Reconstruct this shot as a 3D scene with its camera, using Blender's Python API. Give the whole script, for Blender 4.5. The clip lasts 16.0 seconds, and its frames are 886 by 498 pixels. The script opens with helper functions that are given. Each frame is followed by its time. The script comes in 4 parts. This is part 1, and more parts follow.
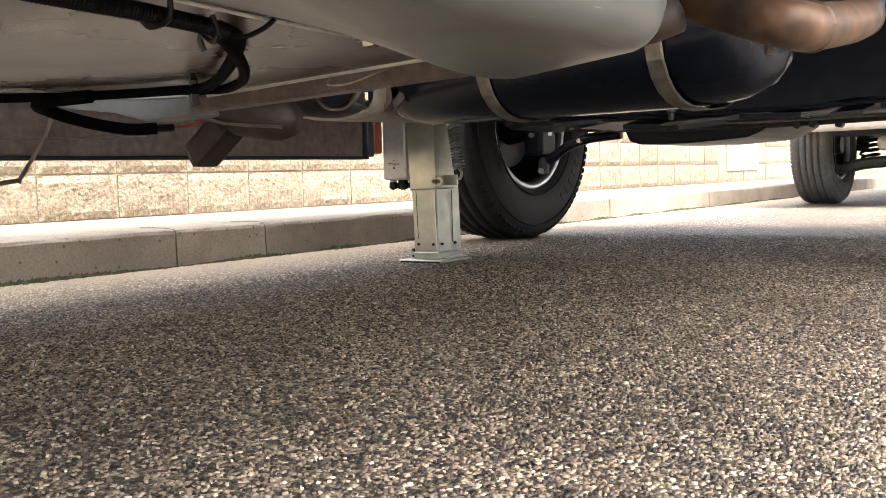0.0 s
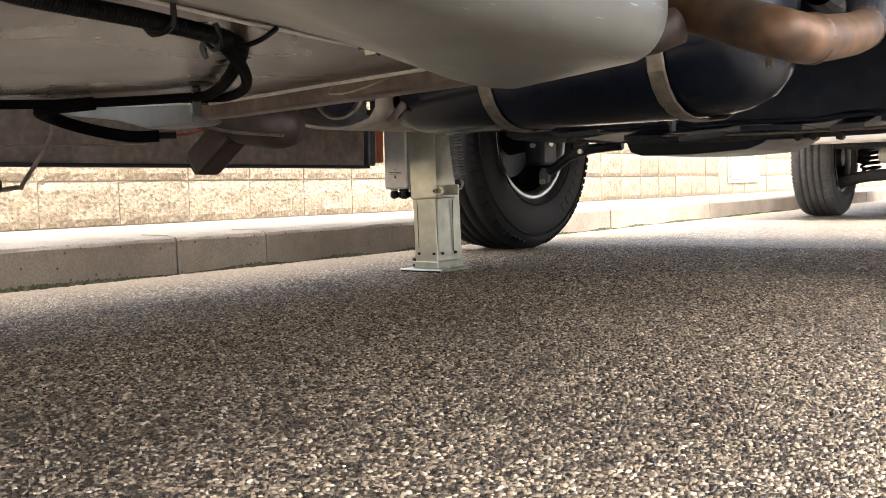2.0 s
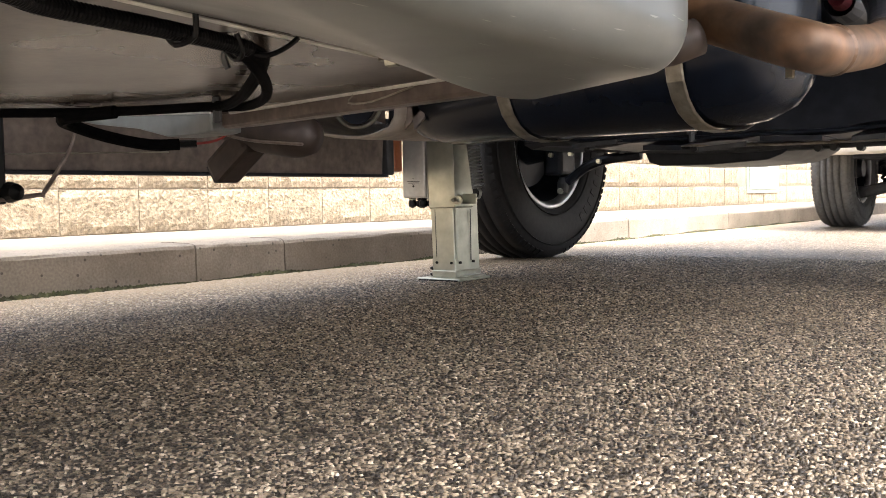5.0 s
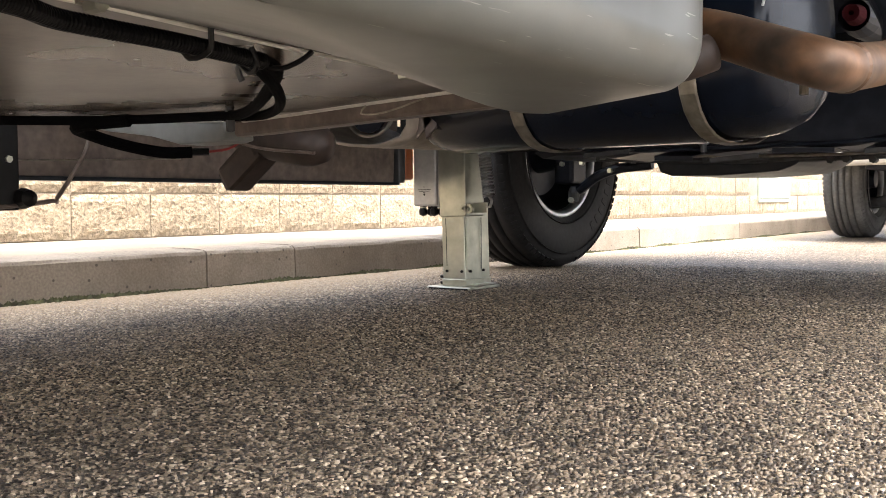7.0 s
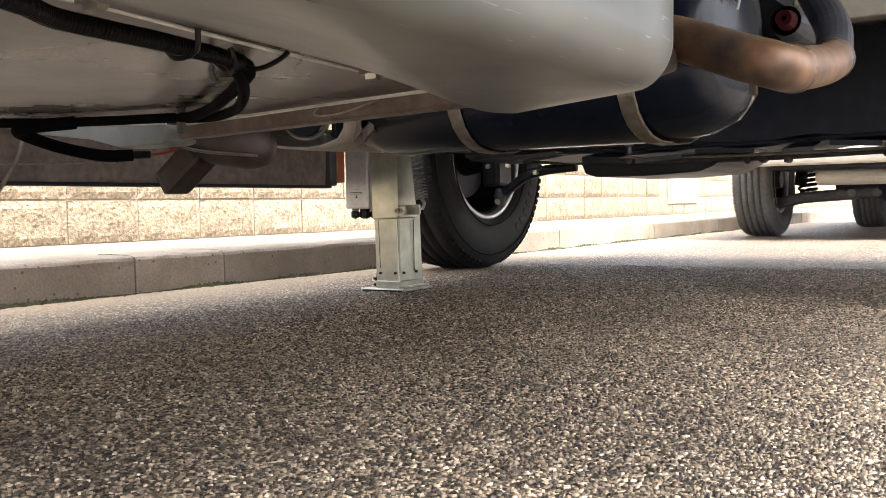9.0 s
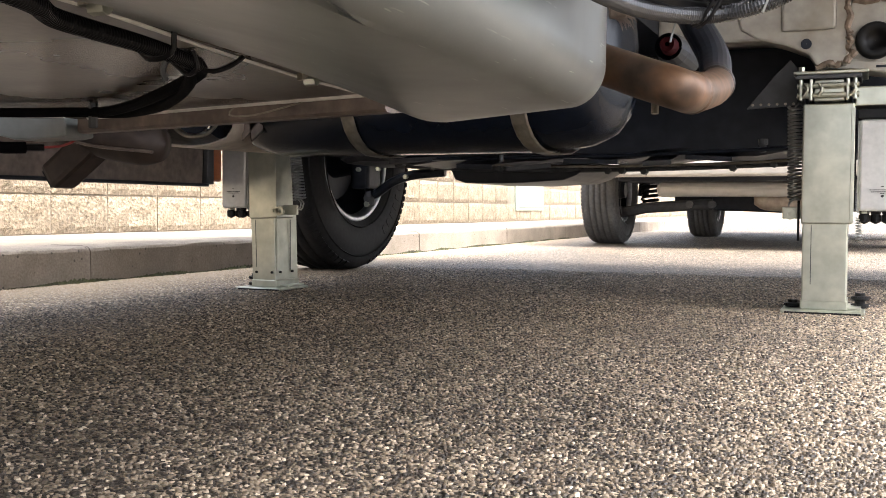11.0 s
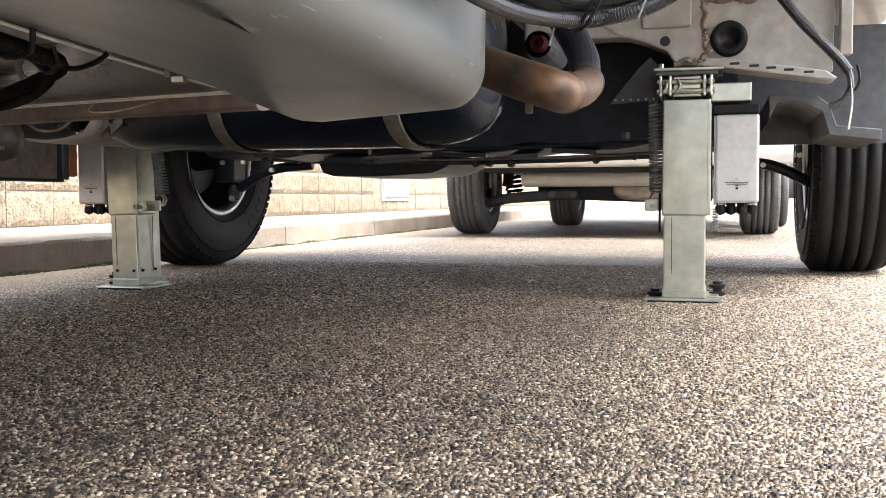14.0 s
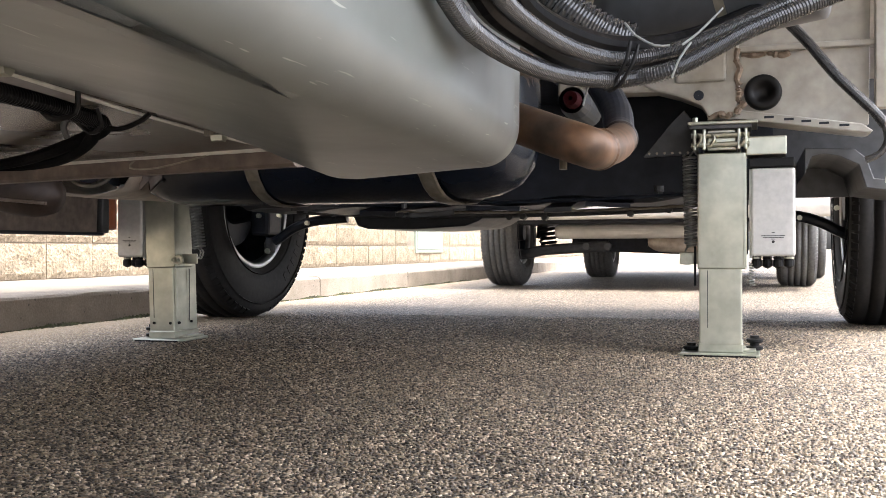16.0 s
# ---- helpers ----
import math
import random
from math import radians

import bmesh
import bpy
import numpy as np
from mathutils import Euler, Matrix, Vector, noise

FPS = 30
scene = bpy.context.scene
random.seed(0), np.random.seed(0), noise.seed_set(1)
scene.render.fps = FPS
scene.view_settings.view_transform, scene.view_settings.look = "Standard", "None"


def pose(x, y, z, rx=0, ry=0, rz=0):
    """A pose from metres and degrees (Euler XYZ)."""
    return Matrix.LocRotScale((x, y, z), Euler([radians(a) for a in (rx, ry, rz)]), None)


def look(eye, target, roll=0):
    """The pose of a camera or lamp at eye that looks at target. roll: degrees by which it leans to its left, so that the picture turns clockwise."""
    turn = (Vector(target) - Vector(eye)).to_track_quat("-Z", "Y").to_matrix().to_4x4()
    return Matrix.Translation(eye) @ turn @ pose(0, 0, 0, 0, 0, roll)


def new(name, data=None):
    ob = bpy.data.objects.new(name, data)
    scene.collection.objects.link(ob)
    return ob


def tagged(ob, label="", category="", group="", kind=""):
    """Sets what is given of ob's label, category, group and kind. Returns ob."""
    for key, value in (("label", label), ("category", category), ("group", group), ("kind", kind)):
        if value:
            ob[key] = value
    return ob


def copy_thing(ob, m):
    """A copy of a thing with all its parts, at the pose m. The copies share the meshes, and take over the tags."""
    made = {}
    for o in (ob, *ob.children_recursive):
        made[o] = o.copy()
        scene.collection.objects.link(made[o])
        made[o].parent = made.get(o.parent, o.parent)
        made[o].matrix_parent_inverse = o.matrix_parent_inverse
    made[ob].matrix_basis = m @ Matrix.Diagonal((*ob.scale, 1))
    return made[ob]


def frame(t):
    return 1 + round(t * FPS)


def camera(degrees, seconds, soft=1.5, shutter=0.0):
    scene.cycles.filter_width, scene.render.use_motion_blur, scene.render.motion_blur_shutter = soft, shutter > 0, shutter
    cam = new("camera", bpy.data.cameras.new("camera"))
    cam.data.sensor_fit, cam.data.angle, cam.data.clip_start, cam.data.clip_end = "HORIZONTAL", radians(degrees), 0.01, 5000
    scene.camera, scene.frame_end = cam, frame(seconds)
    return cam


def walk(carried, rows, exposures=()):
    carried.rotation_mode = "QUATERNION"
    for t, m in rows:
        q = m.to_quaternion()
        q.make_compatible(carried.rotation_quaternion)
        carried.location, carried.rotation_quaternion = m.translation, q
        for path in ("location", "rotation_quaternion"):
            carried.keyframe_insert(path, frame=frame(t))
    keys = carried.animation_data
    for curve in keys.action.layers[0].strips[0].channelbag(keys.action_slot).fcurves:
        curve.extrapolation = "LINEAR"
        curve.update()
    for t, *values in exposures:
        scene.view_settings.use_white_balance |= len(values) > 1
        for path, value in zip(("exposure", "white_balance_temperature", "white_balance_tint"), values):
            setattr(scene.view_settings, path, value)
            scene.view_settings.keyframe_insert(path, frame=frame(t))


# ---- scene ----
cam = camera(48.0, 16.0, soft=0.9)
PATH = [
    (0, (0.667, -2.302, 0.214), (-0.494, -0.679, 0.072), -1.7),
    (0.5, (0.668, -2.301, 0.214), (-0.491, -0.676, 0.081), -1.8),
    (1, (0.667, -2.3, 0.214), (-0.487, -0.672, 0.085), -1.8),
    (1.5, (0.668, -2.303, 0.213), (-0.489, -0.677, 0.085), -1.5),
    (2, (0.668, -2.303, 0.213), (-0.494, -0.68, 0.091), -1.3),
    (2.5, (0.669, -2.304, 0.213), (-0.502, -0.687, 0.098), -1.2),
    (3, (0.668, -2.303, 0.213), (-0.51, -0.69, 0.103), -1.1),
    (3.5, (0.668, -2.303, 0.213), (-0.515, -0.694, 0.102), -1.2),
    (4, (0.669, -2.305, 0.213), (-0.519, -0.699, 0.102), -1.3),
    (6.5, (0.667, -2.305, 0.219), (-0.531, -0.707, 0.127), -0.4),
    (7, (0.667, -2.306, 0.221), (-0.539, -0.714, 0.129), -0.5),
    (7.5, (0.668, -2.308, 0.222), (-0.538, -0.715, 0.135), -0.7),
    (8, (0.663, -2.315, 0.222), (-0.516, -0.7, 0.146), -0.9),
    (8.5, (0.651, -2.331, 0.218), (-0.472, -0.678, 0.14), -0.6),
    (9, (0.637, -2.356, 0.215), (-0.425, -0.663, 0.13), -1.1),
    (9.2, (0.630, -2.368, 0.215), (-0.404, -0.657, 0.122), -1.0),
    (11.3, (0.588, -2.461, 0.213), (-0.148, -0.603, 0.129), 0.0),
    (11.5, (0.583, -2.453, 0.216), (-0.121, -0.583, 0.124), -0.3),
    (12, (0.58, -2.452, 0.218), (-0.068, -0.563, 0.104), -0.5),
    (12.5, (0.577, -2.452, 0.219), (-0.02, -0.546, 0.109), -0.2),
    (13, (0.577, -2.448, 0.219), (0.026, -0.529, 0.108), 0.1),
    (13.5, (0.578, -2.45, 0.219), (0.058, -0.522, 0.106), 0.2),
    (14, (0.579, -2.452, 0.224), (0.051, -0.525, 0.123), -0.2),
    (14.5, (0.579, -2.452, 0.226), (0.026, -0.531, 0.154), -0.7),
    (15, (0.578, -2.453, 0.228), (-0.001, -0.539, 0.186), -0.6),
    (15.5, (0.578, -2.453, 0.229), (-0.016, -0.543, 0.216), -0.3),
    (16, (0.579, -2.455, 0.229), (-0.014, -0.545, 0.231), -0.2),
]
walk(cam, [(t, look(eye, target, roll)) for t, eye, target, roll in PATH], [(0, 3.28, 6520, 11), (9, 3.30, 6520, 11), (12, 2.95, 6250, 11), (16, 3.03, 6200, 11)])

# world, sun and exposure
world = bpy.data.worlds.new("world")
scene.world = world
world.use_nodes = True
wn = world.node_tree
sky = wn.nodes.new("ShaderNodeTexSky")
sky.sky_type = "NISHITA"
sky.sun_disc = False
sky.sun_elevation, sky.sun_rotation = radians(65), radians(103)
sky.air_density, sky.dust_density, sky.ozone_density = 0.7, 7.0, 0.6
wn.nodes["Background"].inputs["Strength"].default_value = 0.15
veil = wn.nodes.new("ShaderNodeHueSaturation")
veil.inputs["Saturation"].default_value = 0.45
wn.links.new(sky.outputs["Color"], veil.inputs["Color"])
wn.links.new(veil.outputs["Color"], wn.nodes["Background"].inputs["Color"])
sun = new("sun", bpy.data.lights.new("sun", "SUN"))
sun.data.energy, sun.data.angle, sun.data.color = 0.9, radians(30), (1.0, 0.95, 0.87)
sun.matrix_world = look((4.3, -1.0, 9.5), (0, 0, 0))


# ---- materials ----
def material(name, base, rough=0.6, metal=0.0, grain=40.0, vary=0.25, bump=0.15, blotch=4.0, other=None, spec=0.5, rand=0.0, relief=0.002):
    """Grain and large blotches over a base colour, with fine relief."""
    m = bpy.data.materials.new(name)
    m.use_nodes = True
    n, l = m.node_tree.nodes, m.node_tree.links
    b = n["Principled BSDF"]
    b.inputs["Metallic"].default_value = metal
    b.inputs["Specular IOR Level"].default_value = spec
    co = n.new("ShaderNodeTexCoord")
    fine, big = n.new("ShaderNodeTexNoise"), n.new("ShaderNodeTexNoise")
    fine.inputs["Scale"].default_value, fine.inputs["Detail"].default_value = grain, 5
    big.inputs["Scale"].default_value, big.inputs["Detail"].default_value = blotch, 4
    big.inputs["Roughness"].default_value = 0.65
    for k in (fine, big):
        l.new(co.outputs["Object"], k.inputs["Vector"])
    mix, mix2 = n.new("ShaderNodeMix"), n.new("ShaderNodeMix")
    mix.data_type = mix2.data_type = "RGBA"
    o = other or tuple(c * (1 - vary) for c in base)
    mix.inputs["A"].default_value, mix.inputs["B"].default_value = (*base, 1), (*o, 1)
    ramp = n.new("ShaderNodeMapRange")
    ramp.inputs["From Min"].default_value, ramp.inputs["From Max"].default_value = 0.38, 0.66
    l.new(big.outputs["Fac"], ramp.inputs["Value"])
    l.new(ramp.outputs["Result"], mix.inputs["Factor"])
    mix2.blend_type = "MULTIPLY"
    mix2.inputs["Factor"].default_value = 1.0
    g = n.new("ShaderNodeMapRange")
    g.inputs["From Min"].default_value, g.inputs["From Max"].default_value = 0.3, 0.7
    g.inputs["To Min"].default_value, g.inputs["To Max"].default_value = 1 - vary, 1 + vary * 0.4
    l.new(fine.outputs["Fac"], g.inputs["Value"])
    l.new(mix.outputs["Result"], mix2.inputs["A"])
    l.new(g.outputs["Result"], mix2.inputs["B"])
    last = mix2.outputs["Result"]
    if rand:
        info, r = n.new("ShaderNodeObjectInfo"), n.new("ShaderNodeMapRange")
        r.inputs["To Min"].default_value, r.inputs["To Max"].default_value = 1 - rand, 1 + rand
        l.new(info.outputs["Random"], r.inputs["Value"])
        mix3 = n.new("ShaderNodeMix")
        mix3.data_type, mix3.blend_type = "RGBA", "MULTIPLY"
        mix3.inputs["Factor"].default_value = 1.0
        l.new(last, mix3.inputs["A"])
        l.new(r.outputs["Result"], mix3.inputs["B"])
        last = mix3.outputs["Result"]
    l.new(last, b.inputs["Base Color"])
    rr = n.new("ShaderNodeMapRange")
    rr.inputs["To Min"].default_value, rr.inputs["To Max"].default_value = max(0.05, rough - 0.12), min(1, rough + 0.12)
    l.new(big.outputs["Fac"], rr.inputs["Value"])
    l.new(rr.outputs["Result"], b.inputs["Roughness"])
    if bump:
        bp = n.new("ShaderNodeBump")
        bp.inputs["Strength"].default_value, bp.inputs["Distance"].default_value = bump, relief
        l.new(fine.outputs["Fac"], bp.inputs["Height"])
        l.new(bp.outputs["Normal"], b.inputs["Normal"])
    return m


def gutter_dust_light(n, l, co, cloud, colour):
    """Pale tan towards the kerb, over the colour given: grit plus painted-in light from beside the skirt; returns the
    mixed colour.
    """
    xyz, dust_light, edge, grit = (n.new("ShaderNode" + k) for k in ("SeparateXYZ", "MapRange", "Math", "Mix"))
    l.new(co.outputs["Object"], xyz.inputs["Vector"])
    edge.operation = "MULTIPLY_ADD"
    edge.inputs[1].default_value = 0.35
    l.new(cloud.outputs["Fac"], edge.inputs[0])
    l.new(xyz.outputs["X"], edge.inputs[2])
    dust_light.inputs["From Min"].default_value, dust_light.inputs["From Max"].default_value = -1.25, -0.72
    dust_light.inputs["To Min"].default_value, dust_light.inputs["To Max"].default_value = 0.85, 0.0
    l.new(edge.outputs["Value"], dust_light.inputs["Value"])
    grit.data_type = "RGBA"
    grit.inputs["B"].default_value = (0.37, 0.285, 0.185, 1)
    l.new(dust_light.outputs["Result"], grit.inputs["Factor"])
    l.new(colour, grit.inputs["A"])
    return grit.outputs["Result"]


def asphalt_material():
    """Worn open asphalt: pale and dark chips of about 6 mm with deep gaps between."""
    m = bpy.data.materials.new("asphalt")
    m.use_nodes = True
    n, l = m.node_tree.nodes, m.node_tree.links
    b = n["Principled BSDF"]
    b.inputs["Roughness"].default_value = 0.6
    b.inputs["Specular IOR Level"].default_value = 0.4
    co = n.new("ShaderNodeTexCoord")
    warp = n.new("ShaderNodeTexNoise")
    warp.inputs["Scale"].default_value = 90
    l.new(co.outputs["Object"], warp.inputs["Vector"])
    add = n.new("ShaderNodeMix")
    add.data_type, add.blend_type = "RGBA", "LINEAR_LIGHT"
    add.inputs["Factor"].default_value = 0.004
    l.new(co.outputs["Object"], add.inputs["A"])
    l.new(warp.outputs["Color"], add.inputs["B"])
    v, e = n.new("ShaderNodeTexVoronoi"), n.new("ShaderNodeTexVoronoi")
    e.feature = "DISTANCE_TO_EDGE"
    for k in (v, e):
        k.inputs["Scale"].default_value = 165
        l.new(add.outputs["Result"], k.inputs["Vector"])
    ramp = n.new("ShaderNodeValToRGB")
    els = ramp.color_ramp.elements
    els[0].position, els[0].color = 0.0, (0.014, 0.011, 0.008, 1)
    els[1].position, els[1].color = 1.0, (0.56, 0.47, 0.35, 1)
    for p, c in ((0.3, (0.062, 0.049, 0.035, 1)), (0.62, (0.17, 0.132, 0.091, 1)), (0.9, (0.32, 0.255, 0.18, 1))):
        q = els.new(p)
        q.color = c
    sep = n.new("ShaderNodeSeparateColor")
    l.new(v.outputs["Color"], sep.inputs["Color"])
    l.new(sep.outputs["Red"], ramp.inputs["Fac"])
    gap = n.new("ShaderNodeMapRange")
    gap.inputs["From Max"].default_value = 0.16
    gap.inputs["To Min"].default_value = 0.30
    l.new(e.outputs["Distance"], gap.inputs["Value"])
    mul = n.new("ShaderNodeMix")
    mul.data_type, mul.blend_type = "RGBA", "MULTIPLY"
    mul.inputs["Factor"].default_value = 1.0
    l.new(ramp.outputs["Color"], mul.inputs["A"])
    l.new(gap.outputs["Result"], mul.inputs["B"])
    big = n.new("ShaderNodeTexNoise")
    big.inputs["Scale"].default_value, big.inputs["Detail"].default_value = 2.2, 5
    l.new(co.outputs["Object"], big.inputs["Vector"])
    br = n.new("ShaderNodeMapRange")
    br.inputs["From Min"].default_value, br.inputs["From Max"].default_value = 0.3, 0.7
    br.inputs["To Min"].default_value, br.inputs["To Max"].default_value = 0.75, 1.2
    l.new(big.outputs["Fac"], br.inputs["Value"])
    mul2 = n.new("ShaderNodeMix")
    mul2.data_type, mul2.blend_type = "RGBA", "MULTIPLY"
    mul2.inputs["Factor"].default_value = 1.0
    l.new(mul.outputs["Result"], mul2.inputs["A"])
    l.new(br.outputs["Result"], mul2.inputs["B"])
    l.new(gutter_dust_light(n, l, co, big, mul2.outputs["Result"]), b.inputs["Base Color"])
    # relief: each chip sits at its own height, with a rounded top
    h = n.new("ShaderNodeMath")
    h.operation = "MULTIPLY_ADD"
    h.inputs[1].default_value = 0.6
    l.new(sep.outputs["Green"], h.inputs[0])
    l.new(gap.outputs["Result"], h.inputs[2])
    bp = n.new("ShaderNodeBump")
    bp.inputs["Strength"].default_value, bp.inputs["Distance"].default_value = 0.9, 0.003
    l.new(h.outputs["Value"], bp.inputs["Height"])
    l.new(bp.outputs["Normal"], b.inputs["Normal"])
    return m


ASPHALT = asphalt_material()
CONCRETE = material("kerb_concrete", (0.262, 0.224, 0.180), 0.9, grain=160, vary=0.24, bump=0.6, blotch=5, other=(0.185, 0.154, 0.121), rand=0.08)


def pitted(m, colour, scale, size):
    """Adds scattered dark pits to a concrete material."""
    n, l = m.node_tree.nodes, m.node_tree.links
    b = n["Principled BSDF"]
    old = b.inputs["Base Color"].links[0].from_socket
    co, cell, rg, mix = (n.new("ShaderNode" + k) for k in ("TexCoord", "TexVoronoi", "MapRange", "Mix"))
    cell.inputs["Scale"].default_value = scale
    l.new(co.outputs["Object"], cell.inputs["Vector"])
    rg.inputs["From Min"].default_value, rg.inputs["From Max"].default_value = size, size * 1.5
    rg.inputs["To Min"].default_value, rg.inputs["To Max"].default_value = 0.85, 0.0
    l.new(cell.outputs["Distance"], rg.inputs["Value"])
    mix.data_type = "RGBA"
    mix.inputs["B"].default_value = (*colour, 1)
    l.new(rg.outputs["Result"], mix.inputs["Factor"])
    l.new(old, mix.inputs["A"])
    l.new(mix.outputs["Result"], b.inputs["Base Color"])


pitted(CONCRETE, (0.07, 0.06, 0.05), 34, 0.10)
PAVING = material("pavement_concrete", (0.225, 0.195, 0.152), 0.9, grain=90, vary=0.25, bump=0.4, blotch=3)
BLOCK = material("split_block", (0.285, 0.232, 0.163), 0.95, grain=60, vary=0.45, bump=1.0, blotch=14, other=(0.20, 0.156, 0.105), rand=0.10, relief=0.012)
MORTAR = material("mortar", (0.25, 0.21, 0.16), 0.95, grain=150, vary=0.3, bump=0.5)
MOSS = material("moss", (0.075, 0.08, 0.028), 0.95, grain=300, vary=0.5, bump=0.8, blotch=20, other=(0.035, 0.03, 0.02))
FIBREGLASS = material("grey_gelcoat", (0.136, 0.146, 0.138), 0.32, grain=14, vary=0.06, bump=0.0, blotch=5, other=(0.114, 0.119, 0.111), spec=0.5)
PANEL = material("floor_panel_grp", (0.125, 0.098, 0.075), 0.28, grain=110, vary=0.35, bump=0.03, blotch=2.5, other=(0.08, 0.062, 0.048), spec=0.55)
TRIM = material("white_sealant", (0.72, 0.70, 0.64), 0.5, grain=60, vary=0.15, bump=0.1)
DARKPLASTIC = material("black_plastic", (0.007, 0.007, 0.0075), 0.45, grain=60, vary=0.3, bump=0.1, spec=0.2)
UNDERBODY = material("black_underbody", (0.016, 0.020, 0.029), 0.42, grain=30, vary=0.4, bump=0.3, blotch=5, spec=0.28)
TANK = material("black_tank", (0.006, 0.009, 0.016), 0.18, grain=20, vary=0.3, bump=0.02, spec=0.2)
STRAP = material("strap_steel", (0.36, 0.335, 0.275), 0.36, metal=0.8, grain=50, vary=0.35, bump=0.1, blotch=9, other=(0.24, 0.21, 0.16))
ZINC = material("galvanised_steel", (0.52, 0.53, 0.445), 0.33, metal=0.9, grain=26, vary=0.18, bump=0.03, blotch=8, other=(0.385, 0.395, 0.33))
ALU = material("aluminium_housing", (0.52, 0.52, 0.49), 0.42, metal=0.3, grain=90, vary=0.10, bump=0.04, blotch=6, other=(0.44, 0.44, 0.43))
SPRING = material("spring_steel", (0.45, 0.46, 0.45), 0.3, metal=0.9, grain=60, vary=0.2, bump=0.0)
RUST = material("rusty_exhaust", (0.060, 0.040, 0.031), 0.55, metal=0.2, grain=40, vary=0.4, bump=0.25, blotch=8, other=(0.038, 0.028, 0.023))
HOTPIPE = material("heat_tinted_pipe", (0.25, 0.128, 0.060), 0.48, metal=0.7, grain=38, vary=0.45, bump=0.16, blotch=9, other=(0.105, 0.076, 0.058))
HEATSHIELD = material("heat_shield_alu", (0.50, 0.43, 0.35), 0.5, metal=0.25, grain=30, vary=0.25, bump=0.1, blotch=7, other=(0.38, 0.31, 0.245))
SKIRT = material("dirty_skirt_alu", (0.20, 0.158, 0.130), 0.45, grain=60, vary=0.35, bump=0.2, blotch=9, other=(0.125, 0.096, 0.08))
CONDUIT = material("black_conduit", (0.004, 0.004, 0.0045), 0.36, grain=80, vary=0.2, bump=0.05, spec=0.10)
CABLE = material("black_cable_sheath", (0.005, 0.005, 0.0055), 0.75, grain=120, vary=0.3, bump=0.2, spec=0.02)
GREYCONDUIT = material("grey_conduit", (0.034, 0.035, 0.037), 0.2, grain=80, vary=0.2, bump=0.03, spec=0.8)
RUBBER = material("tyre_rubber", (0.011, 0.011, 0.012), 0.66, grain=70, vary=0.35, bump=0.25, blotch=7, other=(0.017, 0.0165, 0.016), spec=0.25)
GREYRUBBER = material("grey_tyre_rubber", (0.11, 0.11, 0.108), 0.85, grain=70, vary=0.25, bump=0.25, blotch=6, other=(0.085, 0.084, 0.082))
RIM = material("steel_rim", (0.55, 0.56, 0.57), 0.35, metal=0.8, grain=40, vary=0.2, bump=0.05)
CHASSIS = material("cream_chassis_paint", (0.36, 0.35, 0.318), 0.42, grain=35, vary=0.2, bump=0.1, blotch=6, other=(0.29, 0.268, 0.225))
SEALANT = material("torn_seam_sealant", (0.22, 0.165, 0.12), 0.8, grain=60, vary=0.5, bump=0.8)
GREYSTEEL = material("dark_grey_steel", (0.065, 0.068, 0.072), 0.5, metal=0.2, grain=40, vary=0.3, bump=0.1)
WHITEPAINT = material("white_vehicle_paint", (0.62, 0.60, 0.56), 0.4, grain=20, vary=0.1, bump=0.02)
AMBER = material("amber_lens", (0.30, 0.085, 0.025), 0.3, grain=60, vary=0.2, bump=0.05)
REDPLASTIC = material("red_plastic", (0.035, 0.003, 0.005), 0.8, grain=60, vary=0.2, bump=0.05, spec=0.1)
REDWIRE = material("red_wire_sheath", (0.30, 0.02, 0.015), 0.45, grain=60, vary=0.2, bump=0.0)
GREENPLATE = material("grey_green_enamel", (0.29, 0.33, 0.275), 0.5, grain=40, vary=0.12, bump=0.05)
PALEGREY = material("pale_grey_sheet", (0.25, 0.265, 0.26), 0.45, grain=40, vary=0.15, bump=0.05)


def scratched(m, colour, amount):
    """Adds short lengthwise scratches to a painted material."""
    n, l = m.node_tree.nodes, m.node_tree.links
    b = n["Principled BSDF"]
    old = b.inputs["Base Color"].links[0].from_socket
    co, mp, tex, rg = (n.new("ShaderNode" + k) for k in ("TexCoord", "Mapping", "TexNoise", "MapRange"))
    mp.inputs["Scale"].default_value = (330, 24, 330)
    mp.inputs["Rotation"].default_value = (0, 0, 0.3)
    tex.inputs["Scale"].default_value, tex.inputs["Detail"].default_value = 1.0, 2
    l.new(co.outputs["Object"], mp.inputs["Vector"])
    l.new(mp.outputs["Vector"], tex.inputs["Vector"])
    rg.inputs["From Min"].default_value, rg.inputs["From Max"].default_value = amount, amount + 0.03
    l.new(tex.outputs["Fac"], rg.inputs["Value"])
    mix = n.new("ShaderNodeMix")
    mix.data_type = "RGBA"
    mix.inputs["B"].default_value = (*colour, 1)
    l.new(rg.outputs["Result"], mix.inputs["Factor"])
    l.new(old, mix.inputs["A"])
    l.new(mix.outputs["Result"], b.inputs["Base Color"])


scratched(FIBREGLASS, (0.34, 0.34, 0.31), 0.715)


